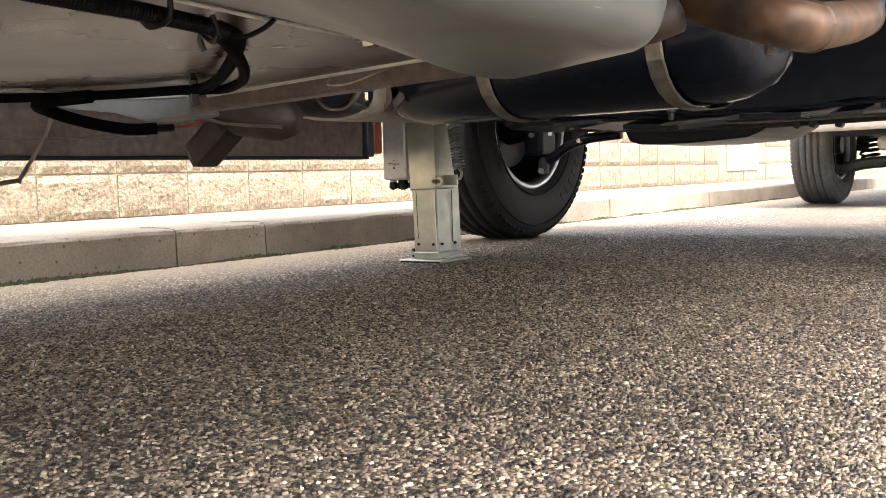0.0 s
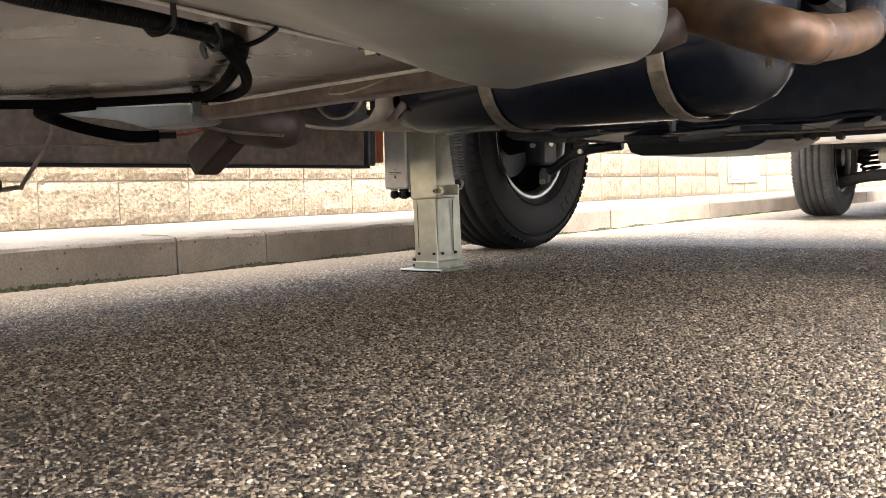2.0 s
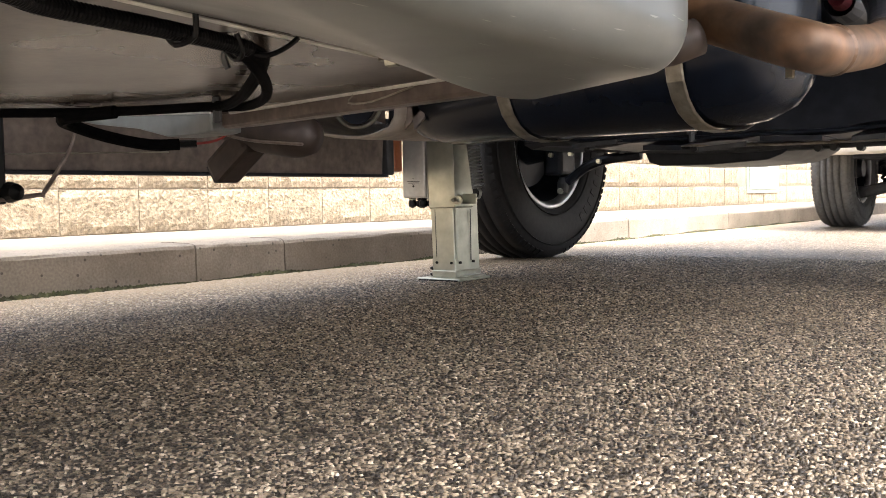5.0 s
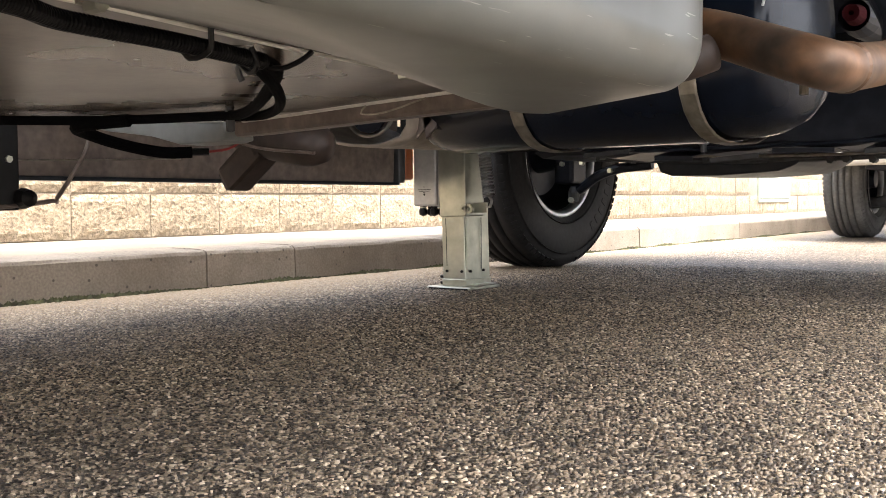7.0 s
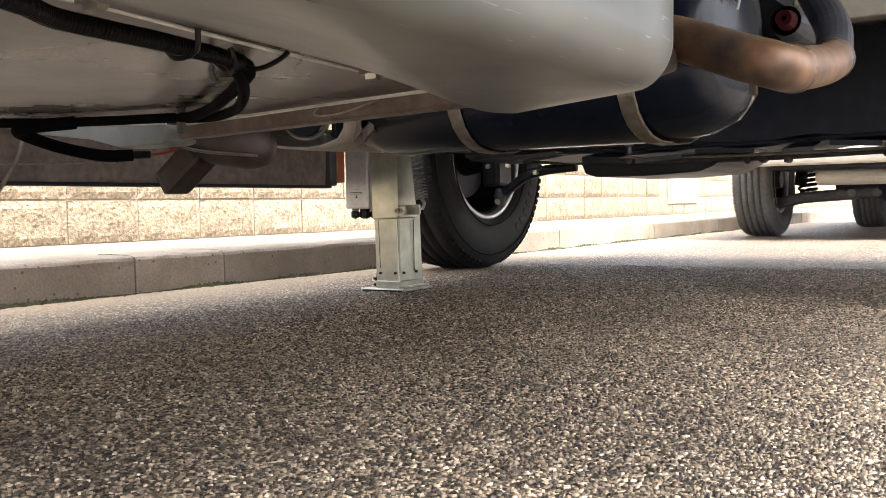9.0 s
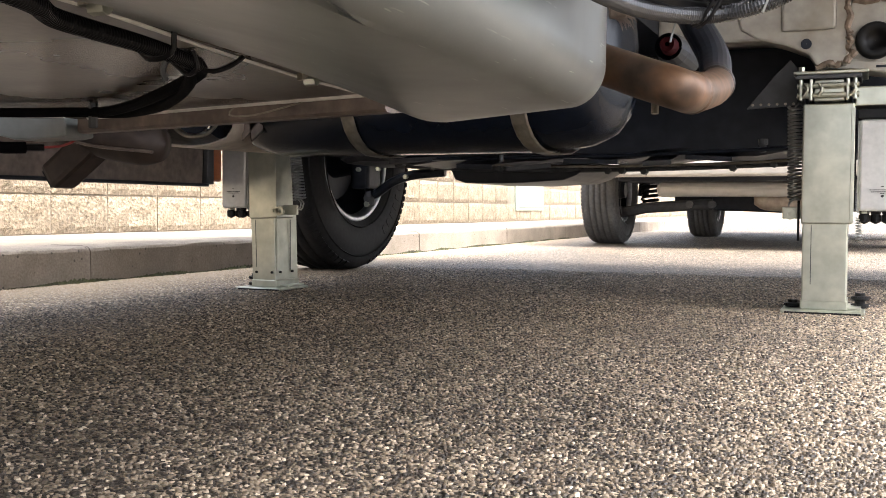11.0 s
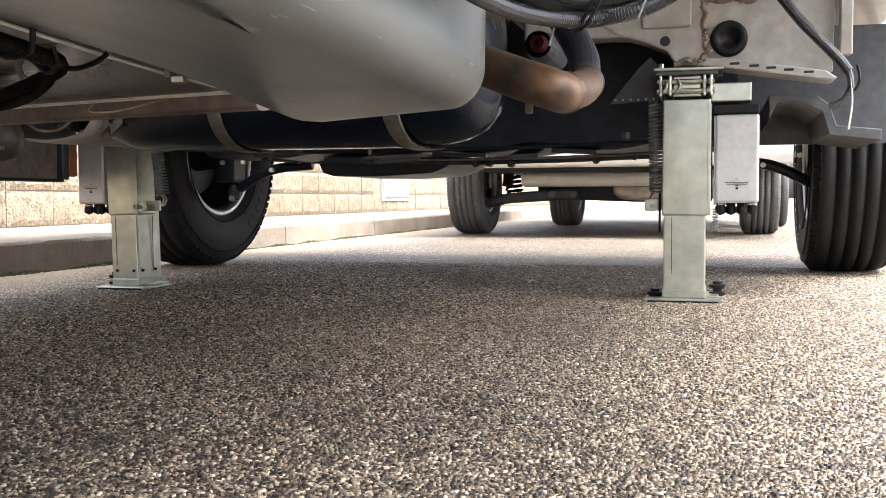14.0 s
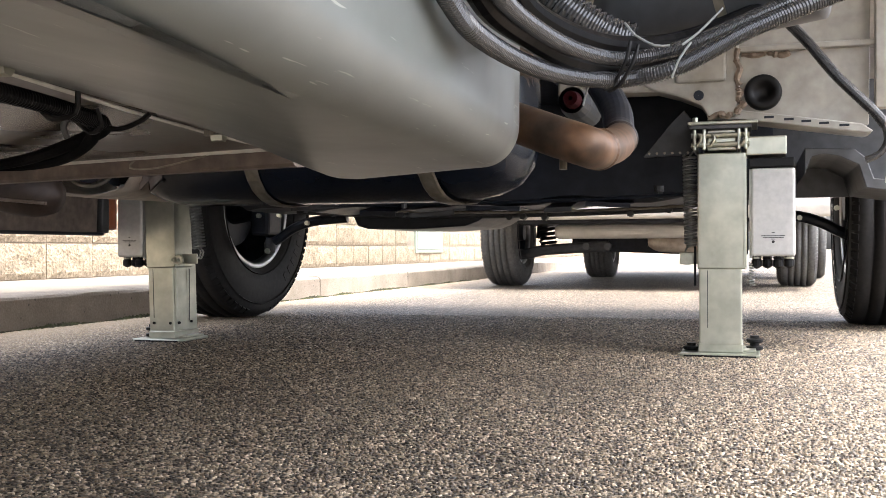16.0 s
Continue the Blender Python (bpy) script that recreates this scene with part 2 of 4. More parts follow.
def chip_material():
    """Broken stone chips: each one its own grey, beige or dark tone, some half glossy."""
    m = bpy.data.materials.new("stone_chip")
    m.use_nodes = True
    n, l = m.node_tree.nodes, m.node_tree.links
    b = n["Principled BSDF"]
    geo, ramp = n.new("ShaderNodeNewGeometry"), n.new("ShaderNodeValToRGB")
    els = ramp.color_ramp.elements
    els[0].position, els[0].color = 0.0, (0.012, 0.009, 0.007, 1)
    els[1].position, els[1].color = 1.0, (0.55, 0.46, 0.345, 1)
    for p, c in ((0.30, (0.046, 0.036, 0.026, 1)), (0.55, (0.158, 0.122, 0.083, 1)), (0.90, (0.30, 0.238, 0.166, 1))):
        els.new(p).color = c
    l.new(geo.outputs["Random Per Island"], ramp.inputs["Fac"])
    co, tex = n.new("ShaderNodeTexCoord"), n.new("ShaderNodeTexNoise")
    tex.inputs["Scale"].default_value, tex.inputs["Detail"].default_value = 2.2, 5
    l.new(co.outputs["Object"], tex.inputs["Vector"])
    rg = n.new("ShaderNodeMapRange")
    rg.inputs["From Min"].default_value, rg.inputs["From Max"].default_value = 0.3, 0.7
    rg.inputs["To Min"].default_value, rg.inputs["To Max"].default_value = 0.75, 1.2
    l.new(tex.outputs["Fac"], rg.inputs["Value"])
    mix = n.new("ShaderNodeMix")
    mix.data_type, mix.blend_type = "RGBA", "MULTIPLY"
    mix.inputs["Factor"].default_value = 1.0
    l.new(ramp.outputs["Color"], mix.inputs["A"])
    l.new(rg.outputs["Result"], mix.inputs["B"])
    l.new(gutter_dust_light(n, l, co, tex, mix.outputs["Result"]), b.inputs["Base Color"])
    b.inputs["Roughness"].default_value = 0.48
    return m


CHIPS = chip_material()
INK = material("black_print", (0.02, 0.02, 0.02), 0.6, grain=200, vary=0.2, bump=0.0)


# ---- mesh helpers ----
def thing(name, label, category, at=(0, 0, 0), group="", kind=""):
    ob = new(name)
    ob.matrix_basis = pose(*at)
    return tagged(ob, label, category, group, kind)


def part(name, bm, mat, parent=None, label="", smooth=False):
    """Links a bmesh, made in world coordinates, as one mesh object."""
    me = bpy.data.meshes.new(name)
    if smooth:
        for f in bm.faces:
            f.smooth = True
    bm.to_mesh(me)
    bm.free()
    me.materials.append(mat)
    ob = new(name, me)
    if parent:
        ob.parent = parent
        up = parent
        m = Matrix.Identity(4)
        while up:
            m = up.matrix_basis @ m
            up = up.parent
        ob.matrix_basis = m.inverted()
    if label:
        ob["label"] = label
    return ob


def box(x0, x1, y0, y1, z0, z1, bevel=0.0, seg=2, bm=None, m=None):
    b = bmesh.new()
    bmesh.ops.create_cube(b, size=1, matrix=Matrix.Translation(((x0 + x1) / 2, (y0 + y1) / 2, (z0 + z1) / 2)) @ Matrix.Diagonal((x1 - x0, y1 - y0, z1 - z0, 1)))
    if bevel:
        bmesh.ops.bevel(b, geom=list(b.edges), offset=bevel, segments=seg, affect="EDGES", profile=0.5)
    if m:
        bmesh.ops.transform(b, matrix=m, verts=b.verts)
    if bm is None:
        return b
    join(bm, b)
    return bm


def join(bm, other):
    me = bpy.data.meshes.new("tmp")
    other.to_mesh(me)
    other.free()
    bm.from_mesh(me)
    bpy.data.meshes.remove(me)


def rings(bm, loops, cap=True, closed=True):
    """Skins a list of point loops."""
    vs = [[bm.verts.new(p) for p in lp] for lp in loops]
    k = len(vs[0])
    for a, b in zip(vs, vs[1:]):
        for i in range(k if closed else k - 1):
            j = (i + 1) % k
            bm.faces.new((a[i], a[j], b[j], b[i]))
    if cap and closed:
        bm.faces.new(list(reversed(vs[0])))
        bm.faces.new(vs[-1])
    return bm


def smooth_path(points, step=0.01):
    """A Catmull-Rom line through the points, evenly stepped."""
    p = [Vector(q) for q in points]
    p = [2 * p[0] - p[1]] + p + [2 * p[-1] - p[-2]]
    out = []
    for i in range(1, len(p) - 2):
        n = max(2, int((p[i + 1] - p[i]).length / step))
        for k in range(n):
            t = k / n
            a, b, c, d = p[i - 1 : i + 3]
            out.append(0.5 * ((2 * b) + (c - a) * t + (2 * a - 5 * b + 4 * c - d) * t * t + (3 * b - a - 3 * c + d) * t**3))
    out.append(p[-2])
    return out


def sweep(path, radius, sides=10, bm=None, ridge=0.0, cap=True):
    """A tube along the path; radius a number or a function of the share of the way. ridge: depth of alternating rings."""
    bm = bm or bmesh.new()
    n = len(path)
    side = None
    loops = []
    for i, p in enumerate(path):
        d = (path[min(i + 1, n - 1)] - path[max(i - 1, 0)]).normalized()
        if side is None:
            side = d.orthogonal().normalized()
        side = (side - d * side.dot(d)).normalized()
        up = d.cross(side)
        r = radius(i / (n - 1)) if callable(radius) else radius
        if ridge and i % 4 in (2, 3):
            r -= ridge
        loops.append([p + r * (math.cos(a) * side + math.sin(a) * up) for a in (2 * math.pi * k / sides for k in range(sides))])
    return rings(bm, loops, cap)


def conduit(points, r, bm=None, pitch=0.0034):
    return sweep(smooth_path(points, pitch / 4), r, 12, bm, ridge=min(r * 0.16, pitch * 0.32))


def hose(points, r, bm=None, sides=10, step=0.012):
    return sweep(smooth_path(points, step), r, sides, bm)


def spring(top, bottom, r, wire, turns, bm=None):
    a, b = Vector(top), Vector(bottom)
    d = (b - a).normalized()
    s = d.orthogonal().normalized()
    u = d.cross(s)
    n = int(turns * 12)
    pts = [a.lerp(b, i / n) + r * (math.cos(2 * math.pi * i / 12) * s + math.sin(2 * math.pi * i / 12) * u) for i in range(n + 1)]
    return sweep(pts, wire, 5, bm)


def lathe(profile, axis_at, axis="x", n=48, bm=None):
    """Spins (along, radius) pairs round an axis through axis_at."""
    bm = bm or bmesh.new()
    c = Vector(axis_at)
    loops = []
    for along, r in profile:
        lp = []
        for k in range(n):
            a = 2 * math.pi * k / n
            off = {"x": (along, r * math.cos(a), r * math.sin(a)), "y": (r * math.sin(a), along, r * math.cos(a)), "z": (r * math.cos(a), r * math.sin(a), along)}[axis]
            lp.append(c + Vector(off))
        loops.append(lp)
    return rings(bm, loops, cap=False)


def prism(outline, along, lo, hi, bevel=0.0):
    """Extrudes a 2D outline along an axis: 'x' takes (y, z), 'y' takes (x, z), 'z' takes (x, y)."""
    put = {"x": lambda a, b, c: (c, a, b), "y": lambda a, b, c: (a, c, b), "z": lambda a, b, c: (a, b, c)}[along]
    bm = bmesh.new()
    rings(bm, [[put(a, b, lo) for a, b in outline], [put(a, b, hi) for a, b in outline]])
    bmesh.ops.recalc_face_normals(bm, faces=bm.faces)
    if bevel:
        bmesh.ops.bevel(bm, geom=list(bm.edges), offset=bevel, segments=2, affect="EDGES", profile=0.5)
    return bm


def bolt(c, axis, r=0.008, h=0.008, bm=None):
    d = {"x": (1, 0, 0), "y": (0, 1, 0), "z": (0, 0, 1)}[axis]
    v, c = Vector(d), Vector(c)
    return sweep([c - v * h / 2, c, c + v * h / 2], r, 6, bm)


# ---- ground, kerb, pavement and wall ----
def ground_sheet():
    bm = bmesh.new()
    xs = [-300, -60, -12, -1.5, 2.5, 12, 60, 300]
    ys = [-300, -60, -12, -3, 8, 20, 60, 300]
    grid = [[bm.verts.new((x, y, 0)) for y in ys] for x in xs]
    for i in range(len(xs) - 1):
        for j in range(len(ys) - 1):
            bm.faces.new((grid[i][j], grid[i + 1][j], grid[i + 1][j + 1], grid[i][j + 1]))
    return tagged(part("road", bm, ASPHALT), "worn grey asphalt road with pale stone chips", "road", kind="structure")


ground_sheet()

KERB_X, WALL_X = -1.45, -2.84
kerb = thing("kerb", "grey concrete kerb stones with dark weathered joints", "kerb", (KERB_X, 0, 0), kind="structure")
kerb_outline = [(-1.449, -0.05), (-1.451, 0.088), (-1.455, 0.096), (-1.464, 0.100), (-1.49, 0.102), (-1.600, 0.103), (-1.606, 0.099), (-1.606, -0.05)]
kerb_joints = [-5.75, -4.45, -3.15, -1.85, -0.56, -0.235, 0.75, 2.04, 3.35, 4.65, 5.95, 7.25, 8.55, 9.85, 11.15, 12.45, 13.75, 15.05]
rng = random.Random(4)
for y0, y1 in zip(kerb_joints, kerb_joints[1:]):
    gap = 0.001 if y0 == -0.56 else 0.004
    bm = bmesh.new()
    n = 10
    loops = []
    for i in range(n + 1):
        y = y0 + gap + (y1 - y0 - 2 * gap) * i / n
        loops.append([(x + rng.uniform(-0.0015, 0.0015), y, z + (rng.uniform(-0.002, 0.0015) if z > 0 else 0)) for x, z in kerb_outline])
    rings(bm, loops)
    bmesh.ops.recalc_face_normals(bm, faces=bm.faces)
    part("kerb_stone", bm, CONCRETE, kerb)
part("bedding", box(-1.625, -1.480, -5.7, 15.0, -0.05, 0.074), MORTAR, kerb)

bm = bmesh.new()
loops = []
for i in range(60):
    y = -6 + i * 0.4
    loops.append([(x, y, 0.0862 + rng.uniform(-0.001, 0.001) if z else 0) for x, z in ((-1.616, 0), (-1.616, 1), (-1.95, 1), (-2.4, 1), (-2.86, 1), (-2.86, 0))])
rings(bm, loops)
bmesh.ops.recalc_face_normals(bm, faces=bm.faces)
tagged(part("pavement", bm, PAVING), "pale dusty concrete pavement between kerb and wall", "pavement", kind="structure")

# moss and grit in the gutter
bm = bmesh.new()
for i in range(9000):
    y = rng.uniform(-1.7, 5)
    x = -1.448 + abs(rng.gauss(0, 0.011)) + 0.005 * math.sin(y * 7)
    q = rng.uniform(0.002, 0.009) * (0.6 + 0.4 * math.sin(y * 11 + 2 * math.sin(y * 3)))
    a = rng.uniform(0, 3)
    p = [bm.verts.new((x + q * math.cos(a + k * 2.1), y + 1.6 * q * math.sin(a + k * 2.1), 0.0005)) for k in range(3)]
    tip = bm.verts.new((x + rng.uniform(-0.003, 0.004), y, 0.001 + q * rng.uniform(0.6, 1.5)))
    for k in range(3):
        bm.faces.new((p[k], p[(k + 1) % 3], tip))
tagged(part("moss", bm, MOSS), "dark green moss and grit along the kerb foot", "moss", kind="stuff")

wall = thing("wall_left", "cream split-face concrete block wall with thin joints", "wall", (WALL_X, 0, 0), kind="structure")
BW, BH, BASE = 0.37, 0.185, 0.087


def block_mesh(seed):
    r = random.Random(seed)
    noise_off = Vector((r.uniform(0, 50), r.uniform(0, 50), r.uniform(0, 50)))
    bm = bmesh.new()
    ny, nz = 12, 6
    front = []
    for i in range(ny + 1):
        row = []
        for j in range(nz + 1):
            y, z = 0.004 + (BW - 0.008) * i / ny, 0.004 + (BH - 0.008) * j / nz
            edge = min(i, ny - i, j, nz - j)
            d = 0.0 if edge == 0 else 0.007 + 0.007 * noise.noise(noise_off + Vector((0, y * 14, z * 14))) + 0.004 * noise.noise(noise_off + Vector((3, y * 45, z * 45)))
            row.append(bm.verts.new((d, y, z)))
        front.append(row)
    for i in range(ny):
        for j in range(nz):
            bm.faces.new((front[i][j], front[i + 1][j], front[i + 1][j + 1], front[i][j + 1]))
    rim = [front[i][0] for i in range(ny + 1)] + [front[ny][j] for j in range(1, nz + 1)] + [front[i][nz] for i in range(ny - 1, -1, -1)] + [front[0][j] for j in range(nz - 1, 0, -1)]
    back = [bm.verts.new((-0.03, v.co.y, v.co.z)) for v in rim]
    for k in range(len(rim)):
        j = (k + 1) % len(rim)
        bm.faces.new((rim[k], back[k], back[j], rim[j]))
    me = bpy.data.meshes.new("block")
    bm.to_mesh(me)
    bm.free()
    me.materials.append(BLOCK)
    return me


part("mortar_bed", box(WALL_X - 0.2, WALL_X - 0.004, -5.0, 22, 0.0, 1.19), MORTAR, wall)
BLOCKS = [block_mesh(s) for s in range(8)]
Y0 = -0.083 - 10 * BW
PLATE = (7.56, 8.46)
far = bmesh.new()
for row in range(6):
    for col in range(66):
        y = Y0 + col * BW
        if row in (1, 2, 3, 4) and PLATE[0] - 0.1 < y + BW / 2 < PLATE[1] + 0.1:
            continue
        me = BLOCKS[rng.randrange(8)]
        if row < 3 and col < 46:
            ob = new("block", me)
            ob.parent = wall
            ob.matrix_basis = pose(rng.uniform(-0.002, 0.002), y, BASE + row * BH)
        else:
            k = len(far.verts)
            far.from_mesh(me)
            far.verts.ensure_lookup_table()
            off = Vector((WALL_X, y, BASE + row * BH))
            for v in far.verts[k:]:
                v.co += off
ob = part("upper_blocks", far, BLOCK, wall)
ob["kind"] = "stuff"

hatch = thing("meter_hatch", "grey-green enamelled metal meter hatch in the wall", "hatch", (WALL_X, 8, 0.2))
part("hatch_frame", box(WALL_X - 0.01, WALL_X + 0.020, PLATE[0] - 0.03, PLATE[1] + 0.03, 0.20, 1.01, 0.004), GREENPLATE, hatch)
part("hatch_door", box(WALL_X + 0.021, WALL_X + 0.030, PLATE[0] + 0.01, PLATE[1] - 0.01, 0.24, 0.97, 0.004), GREENPLATE, hatch)


# ---- wheels ----
def wheel(name, cx, cy, r, w, rubber, label, inner, grooves=4, rim_r=0.205, turn=0.0):
    """A tyre on a rim; inner: +1 or -1, the side on which the brake sits (along x)."""
    root = thing(name, label, "wheel", (cx, cy, 0))
    c = (cx, cy, r)
    m = Matrix.Translation(c) @ Matrix.Rotation(radians(turn), 4, "Z") @ Matrix.Translation((-cx, -cy, -r))
    h = w / 2
    tread = h * 0.80
    prof = [(-h * 0.72, rim_r - 0.004), (-h * 0.86, rim_r + 0.012), (-h * 0.99, rim_r + (r - rim_r) * 0.38), (-h, rim_r + (r - rim_r) * 0.55), (-h * 0.96, r - 0.035), (-h * 0.90, r - 0.016)]
    gw, gd = w * 0.021, 0.011
    xs = [-tread]
    for g in range(grooves):
        x = -tread + 2 * tread * (g + 1) / (grooves + 1)
        xs += [x - gw, x - gw * 0.7, x + gw * 0.7, x + gw]
    xs.append(tread)
    for i, x in enumerate(xs):
        crown = 0.007 * (x / tread) ** 2
        deep = gd if i and i < len(xs) - 1 and (i - 1) % 4 in (1, 2) else 0
        prof.append((x, r - crown - deep))
    prof += [(-a, b) for a, b in reversed(prof[:6])]
    bm = lathe(prof, c, "x", 72)
    flat = r - 0.008
    for v in bm.verts:
        if v.co.z < r - flat:
            v.co.z = max(v.co.z, 0.0) * 0.3 + 0.001
    bmesh.ops.transform(bm, matrix=m, verts=bm.verts)
    tyre = part("tyre", bm, rubber, root, smooth=True)
    # shoulder lugs
    for s in (-1, 1):
        lug = bmesh.new()
        for g in range(84):
            a = 2 * math.pi * g / 84
            if math.sin(a) < -0.985:
                continue
            q = box(-h * 0.09, h * 0.09, -0.0085, 0.0085, -0.006, 0.0005)
            bmesh.ops.transform(q, matrix=Matrix.Translation(c) @ Matrix.Rotation(a - math.pi / 2, 4, "X") @ Matrix.Translation((s * h * 0.90, 0, r - 0.0135)) @ Matrix.Rotation(radians(s * 40), 4, "Y"), verts=q.verts)
            join(lug, q)
        bmesh.ops.transform(lug, matrix=m, verts=lug.verts)
        part("shoulder_tread", lug, rubber, tyre)
    # raised band and ribs on the side wall
    band = bmesh.new()
    for rr in (rim_r + 0.028, r - 0.05):
        lathe([(inner * h * 1.0, rr), (inner * h * 1.035, rr + 0.003), (inner * h * 1.0, rr + 0.006)], c, "x", 64, band)
    bmesh.ops.transform(band, matrix=m, verts=band.verts)
    part("sidewall_band", band, rubber, tyre)
    # raised marks on the side wall
    for j in range(9):
        a = -math.pi / 2 + radians(34 + 7.5 * j) * 1
        q = box(-0.003, 0.003, -0.008, 0.008, -0.015, 0.015, 0.001)
        bmesh.ops.transform(q, matrix=m @ Matrix.Translation(c) @ Matrix.Rotation(a - math.pi / 2, 4, "X") @ Matrix.Translation((inner * h * 0.985, 0, rim_r + (r - rim_r) * 0.52)), verts=q.verts)
        part("raised_mark", q, rubber, tyre)
    i = inner
    rim = lathe([(i * h * 0.70, rim_r + 0.014), (i * h * 0.84, rim_r + 0.014), (i * h * 0.87, rim_r + 0.006), (i * h * 0.82, rim_r - 0.006), (i * h * 0.62, rim_r - 0.014), (i * h * 0.60, rim_r - 0.010)], c, "x", 56)
    bmesh.ops.transform(rim, matrix=m, verts=rim.verts)
    rim = part("rim", rim, RIM, root, "steel rim lip", smooth=True)
    well = lathe([(i * h * 0.62, rim_r - 0.014), (i * h * 0.2, rim_r - 0.03), (-i * h * 0.25, rim_r - 0.035), (-i * h * 0.35, 0.08), (-i * h * 0.3, 0.0005)], c, "x", 56)
    bmesh.ops.transform(well, matrix=m, verts=well.verts)
    # the rim's inside is coloured black, only the lip keeps the steel tone
    part("dark_rim_well", well, UNDERBODY, rim, smooth=True)
    hub = lathe([(-i * h * 0.2, 0.0005), (-i * h * 0.2, 0.14), (i * h * 0.05, 0.14), (i * h * 0.08, 0.065), (i * h * 0.9, 0.05), (i * h * 0.92, 0.0005)], c, "x", 32)
    bmesh.ops.transform(hub, matrix=m, verts=hub.verts)
    part("brake_disc", hub, UNDERBODY, root)
    return root


wheel("wheel", -1.15, 0.635, 0.385, 0.235, RUBBER, "black van tyre on a grey steel rim, seen past the brake", 1, turn=-2)
wheel("wheel", 0.955, 0.80, 0.365, 0.24, RUBBER, "black van tyre with worn tread blocks beside the jack", -1)


# stone chips standing proud of the worn binder, laid only within the camera's view
def stone_chips():
    g = np.random.default_rng(7)
    x0, x1, y0, y1, pitch = -1.42, 1.6, -2.15, 0.9, 0.0052
    nx, ny = int((x1 - x0) / pitch), int((y1 - y0) / pitch)
    gx, gy = np.meshgrid(np.arange(nx), np.arange(ny))
    cx = (x0 + (gx + (gy % 2) * 0.5) * pitch).ravel() + g.normal(0, pitch * 0.25, nx * ny)
    cy = (y0 + gy * pitch).ravel() + g.normal(0, pitch * 0.25, nx * ny)
    away, side = np.hypot(cx - 0.62, cy + 2.4), np.arctan2(cy + 2.4, cx - 0.62)
    keep = (g.random(nx * ny) < np.where(away < 2.2, 0.95, 0.58) * np.clip((3.7 - away) / 0.6, 0, 1)) & (side > 1.30) & (side < 2.72) & (away > 0.45)
    cx, cy = cx[keep], cy[keep]
    n = len(cx)
    size = pitch * g.uniform(0.30, 0.66, n) * np.where(away[keep] < 2.2, 1.0, 1.25)
    turn = g.uniform(0, 2 * np.pi, n)
    height = g.uniform(0.0003, 0.0019, n)
    ang = turn[:, None] + np.array([0, 0.5, 1.0, 1.5]) * np.pi + g.uniform(-0.5, 0.5, (n, 4))
    rad = size[:, None] * g.uniform(0.7, 1.3, (n, 4))
    bx, by = cx[:, None] + rad * np.cos(ang), cy[:, None] + rad * np.sin(ang)
    top = 0.72
    tx, ty = cx[:, None] + top * rad * np.cos(ang), cy[:, None] + top * rad * np.sin(ang)
    slope = g.uniform(-0.28, 0.28, (n, 2))
    tz = np.maximum(0.0003, height[:, None] + slope[:, :1] * (tx - cx[:, None]) + slope[:, 1:] * (ty - cy[:, None]))
    co = np.stack([np.concatenate([bx, tx], 1), np.concatenate([by, ty], 1), np.concatenate([np.full((n, 4), -0.0005), tz], 1)], -1).reshape(-1, 3)
    quads = np.array([[0, 1, 5, 4], [1, 2, 6, 5], [2, 3, 7, 6], [3, 0, 4, 7], [4, 5, 6, 7]])
    idx = (np.arange(n)[:, None, None] * 8 + quads[None]).reshape(-1)
    me = bpy.data.meshes.new("stone_chips")
    me.vertices.add(len(co))
    me.vertices.foreach_set("co", co.ravel())
    me.loops.add(len(idx))
    me.loops.foreach_set("vertex_index", idx.astype(np.int32))
    me.polygons.add(len(idx) // 4)
    me.polygons.foreach_set("loop_start", np.arange(0, len(idx), 4, dtype=np.int32))
    me.update(calc_edges=True)
    me.materials.append(CHIPS)
    return tagged(new("stone_chips", me), "pale and dark stone chips bedded in the asphalt", "gravel", kind="stuff")


stone_chips()


# ---- motorhome ----
home = thing("motorhome", "motorhome seen from below, with grey floor panels and black underbody", "motorhome", (0, 0, 0.3))
BX0, BX1, BY0, BY1 = -1.04, 1.13, -2.30, 1.42
# unseen body and floors; ends, sides and heights set by the light wanted below
part("body_shell", box(BX0, BX1, BY0, BY1, 0.96, 2.9, 0.05), WHITEPAINT, home, "white living-area body above the floor")
part("unseen_floor", box(BX0 + 0.01, 0.46, BY0 + 0.01, BY1 - 0.01, 0.80, 0.97, 0.02), WHITEPAINT, home)
part("unseen_front_floor", box(0.461, BX1 - 0.01, -0.16, BY1 - 0.01, 0.80, 0.97, 0.02), WHITEPAINT, home)
part("side_skirt", prism([(-1.03, 0.277), (-1.0, 0.274), (-0.996, 0.36), (-0.985, 0.40), (-0.985, 0.81), (-1.03, 0.81)], "y", -2.4, -0.315, 0.003), SKIRT, home, "dirty brown-grey lower side skirt")
part("skirt_lip", box(-1.005, -0.975, -2.4, -0.32, 0.268, 0.276, 0.002), UNDERBODY, home)
part("skirt_end_profile", box(-1.02, -0.985, -0.312, -0.285, 0.275, 0.42, 0.003), GREYSTEEL, home)
# added plate, keeps the bright wall from showing through the dark underside
part("gap_plate", box(-0.99, -0.975, -0.30, 0.22, 0.395, 0.80, 0.003), UNDERBODY, home, "added black plate closing a bright gap")
lamp = part("side_marker_lamp", box(-1.03, -0.99, -0.282, -0.243, 0.283, 0.40, 0.006), AMBER, home, "orange side marker lens")

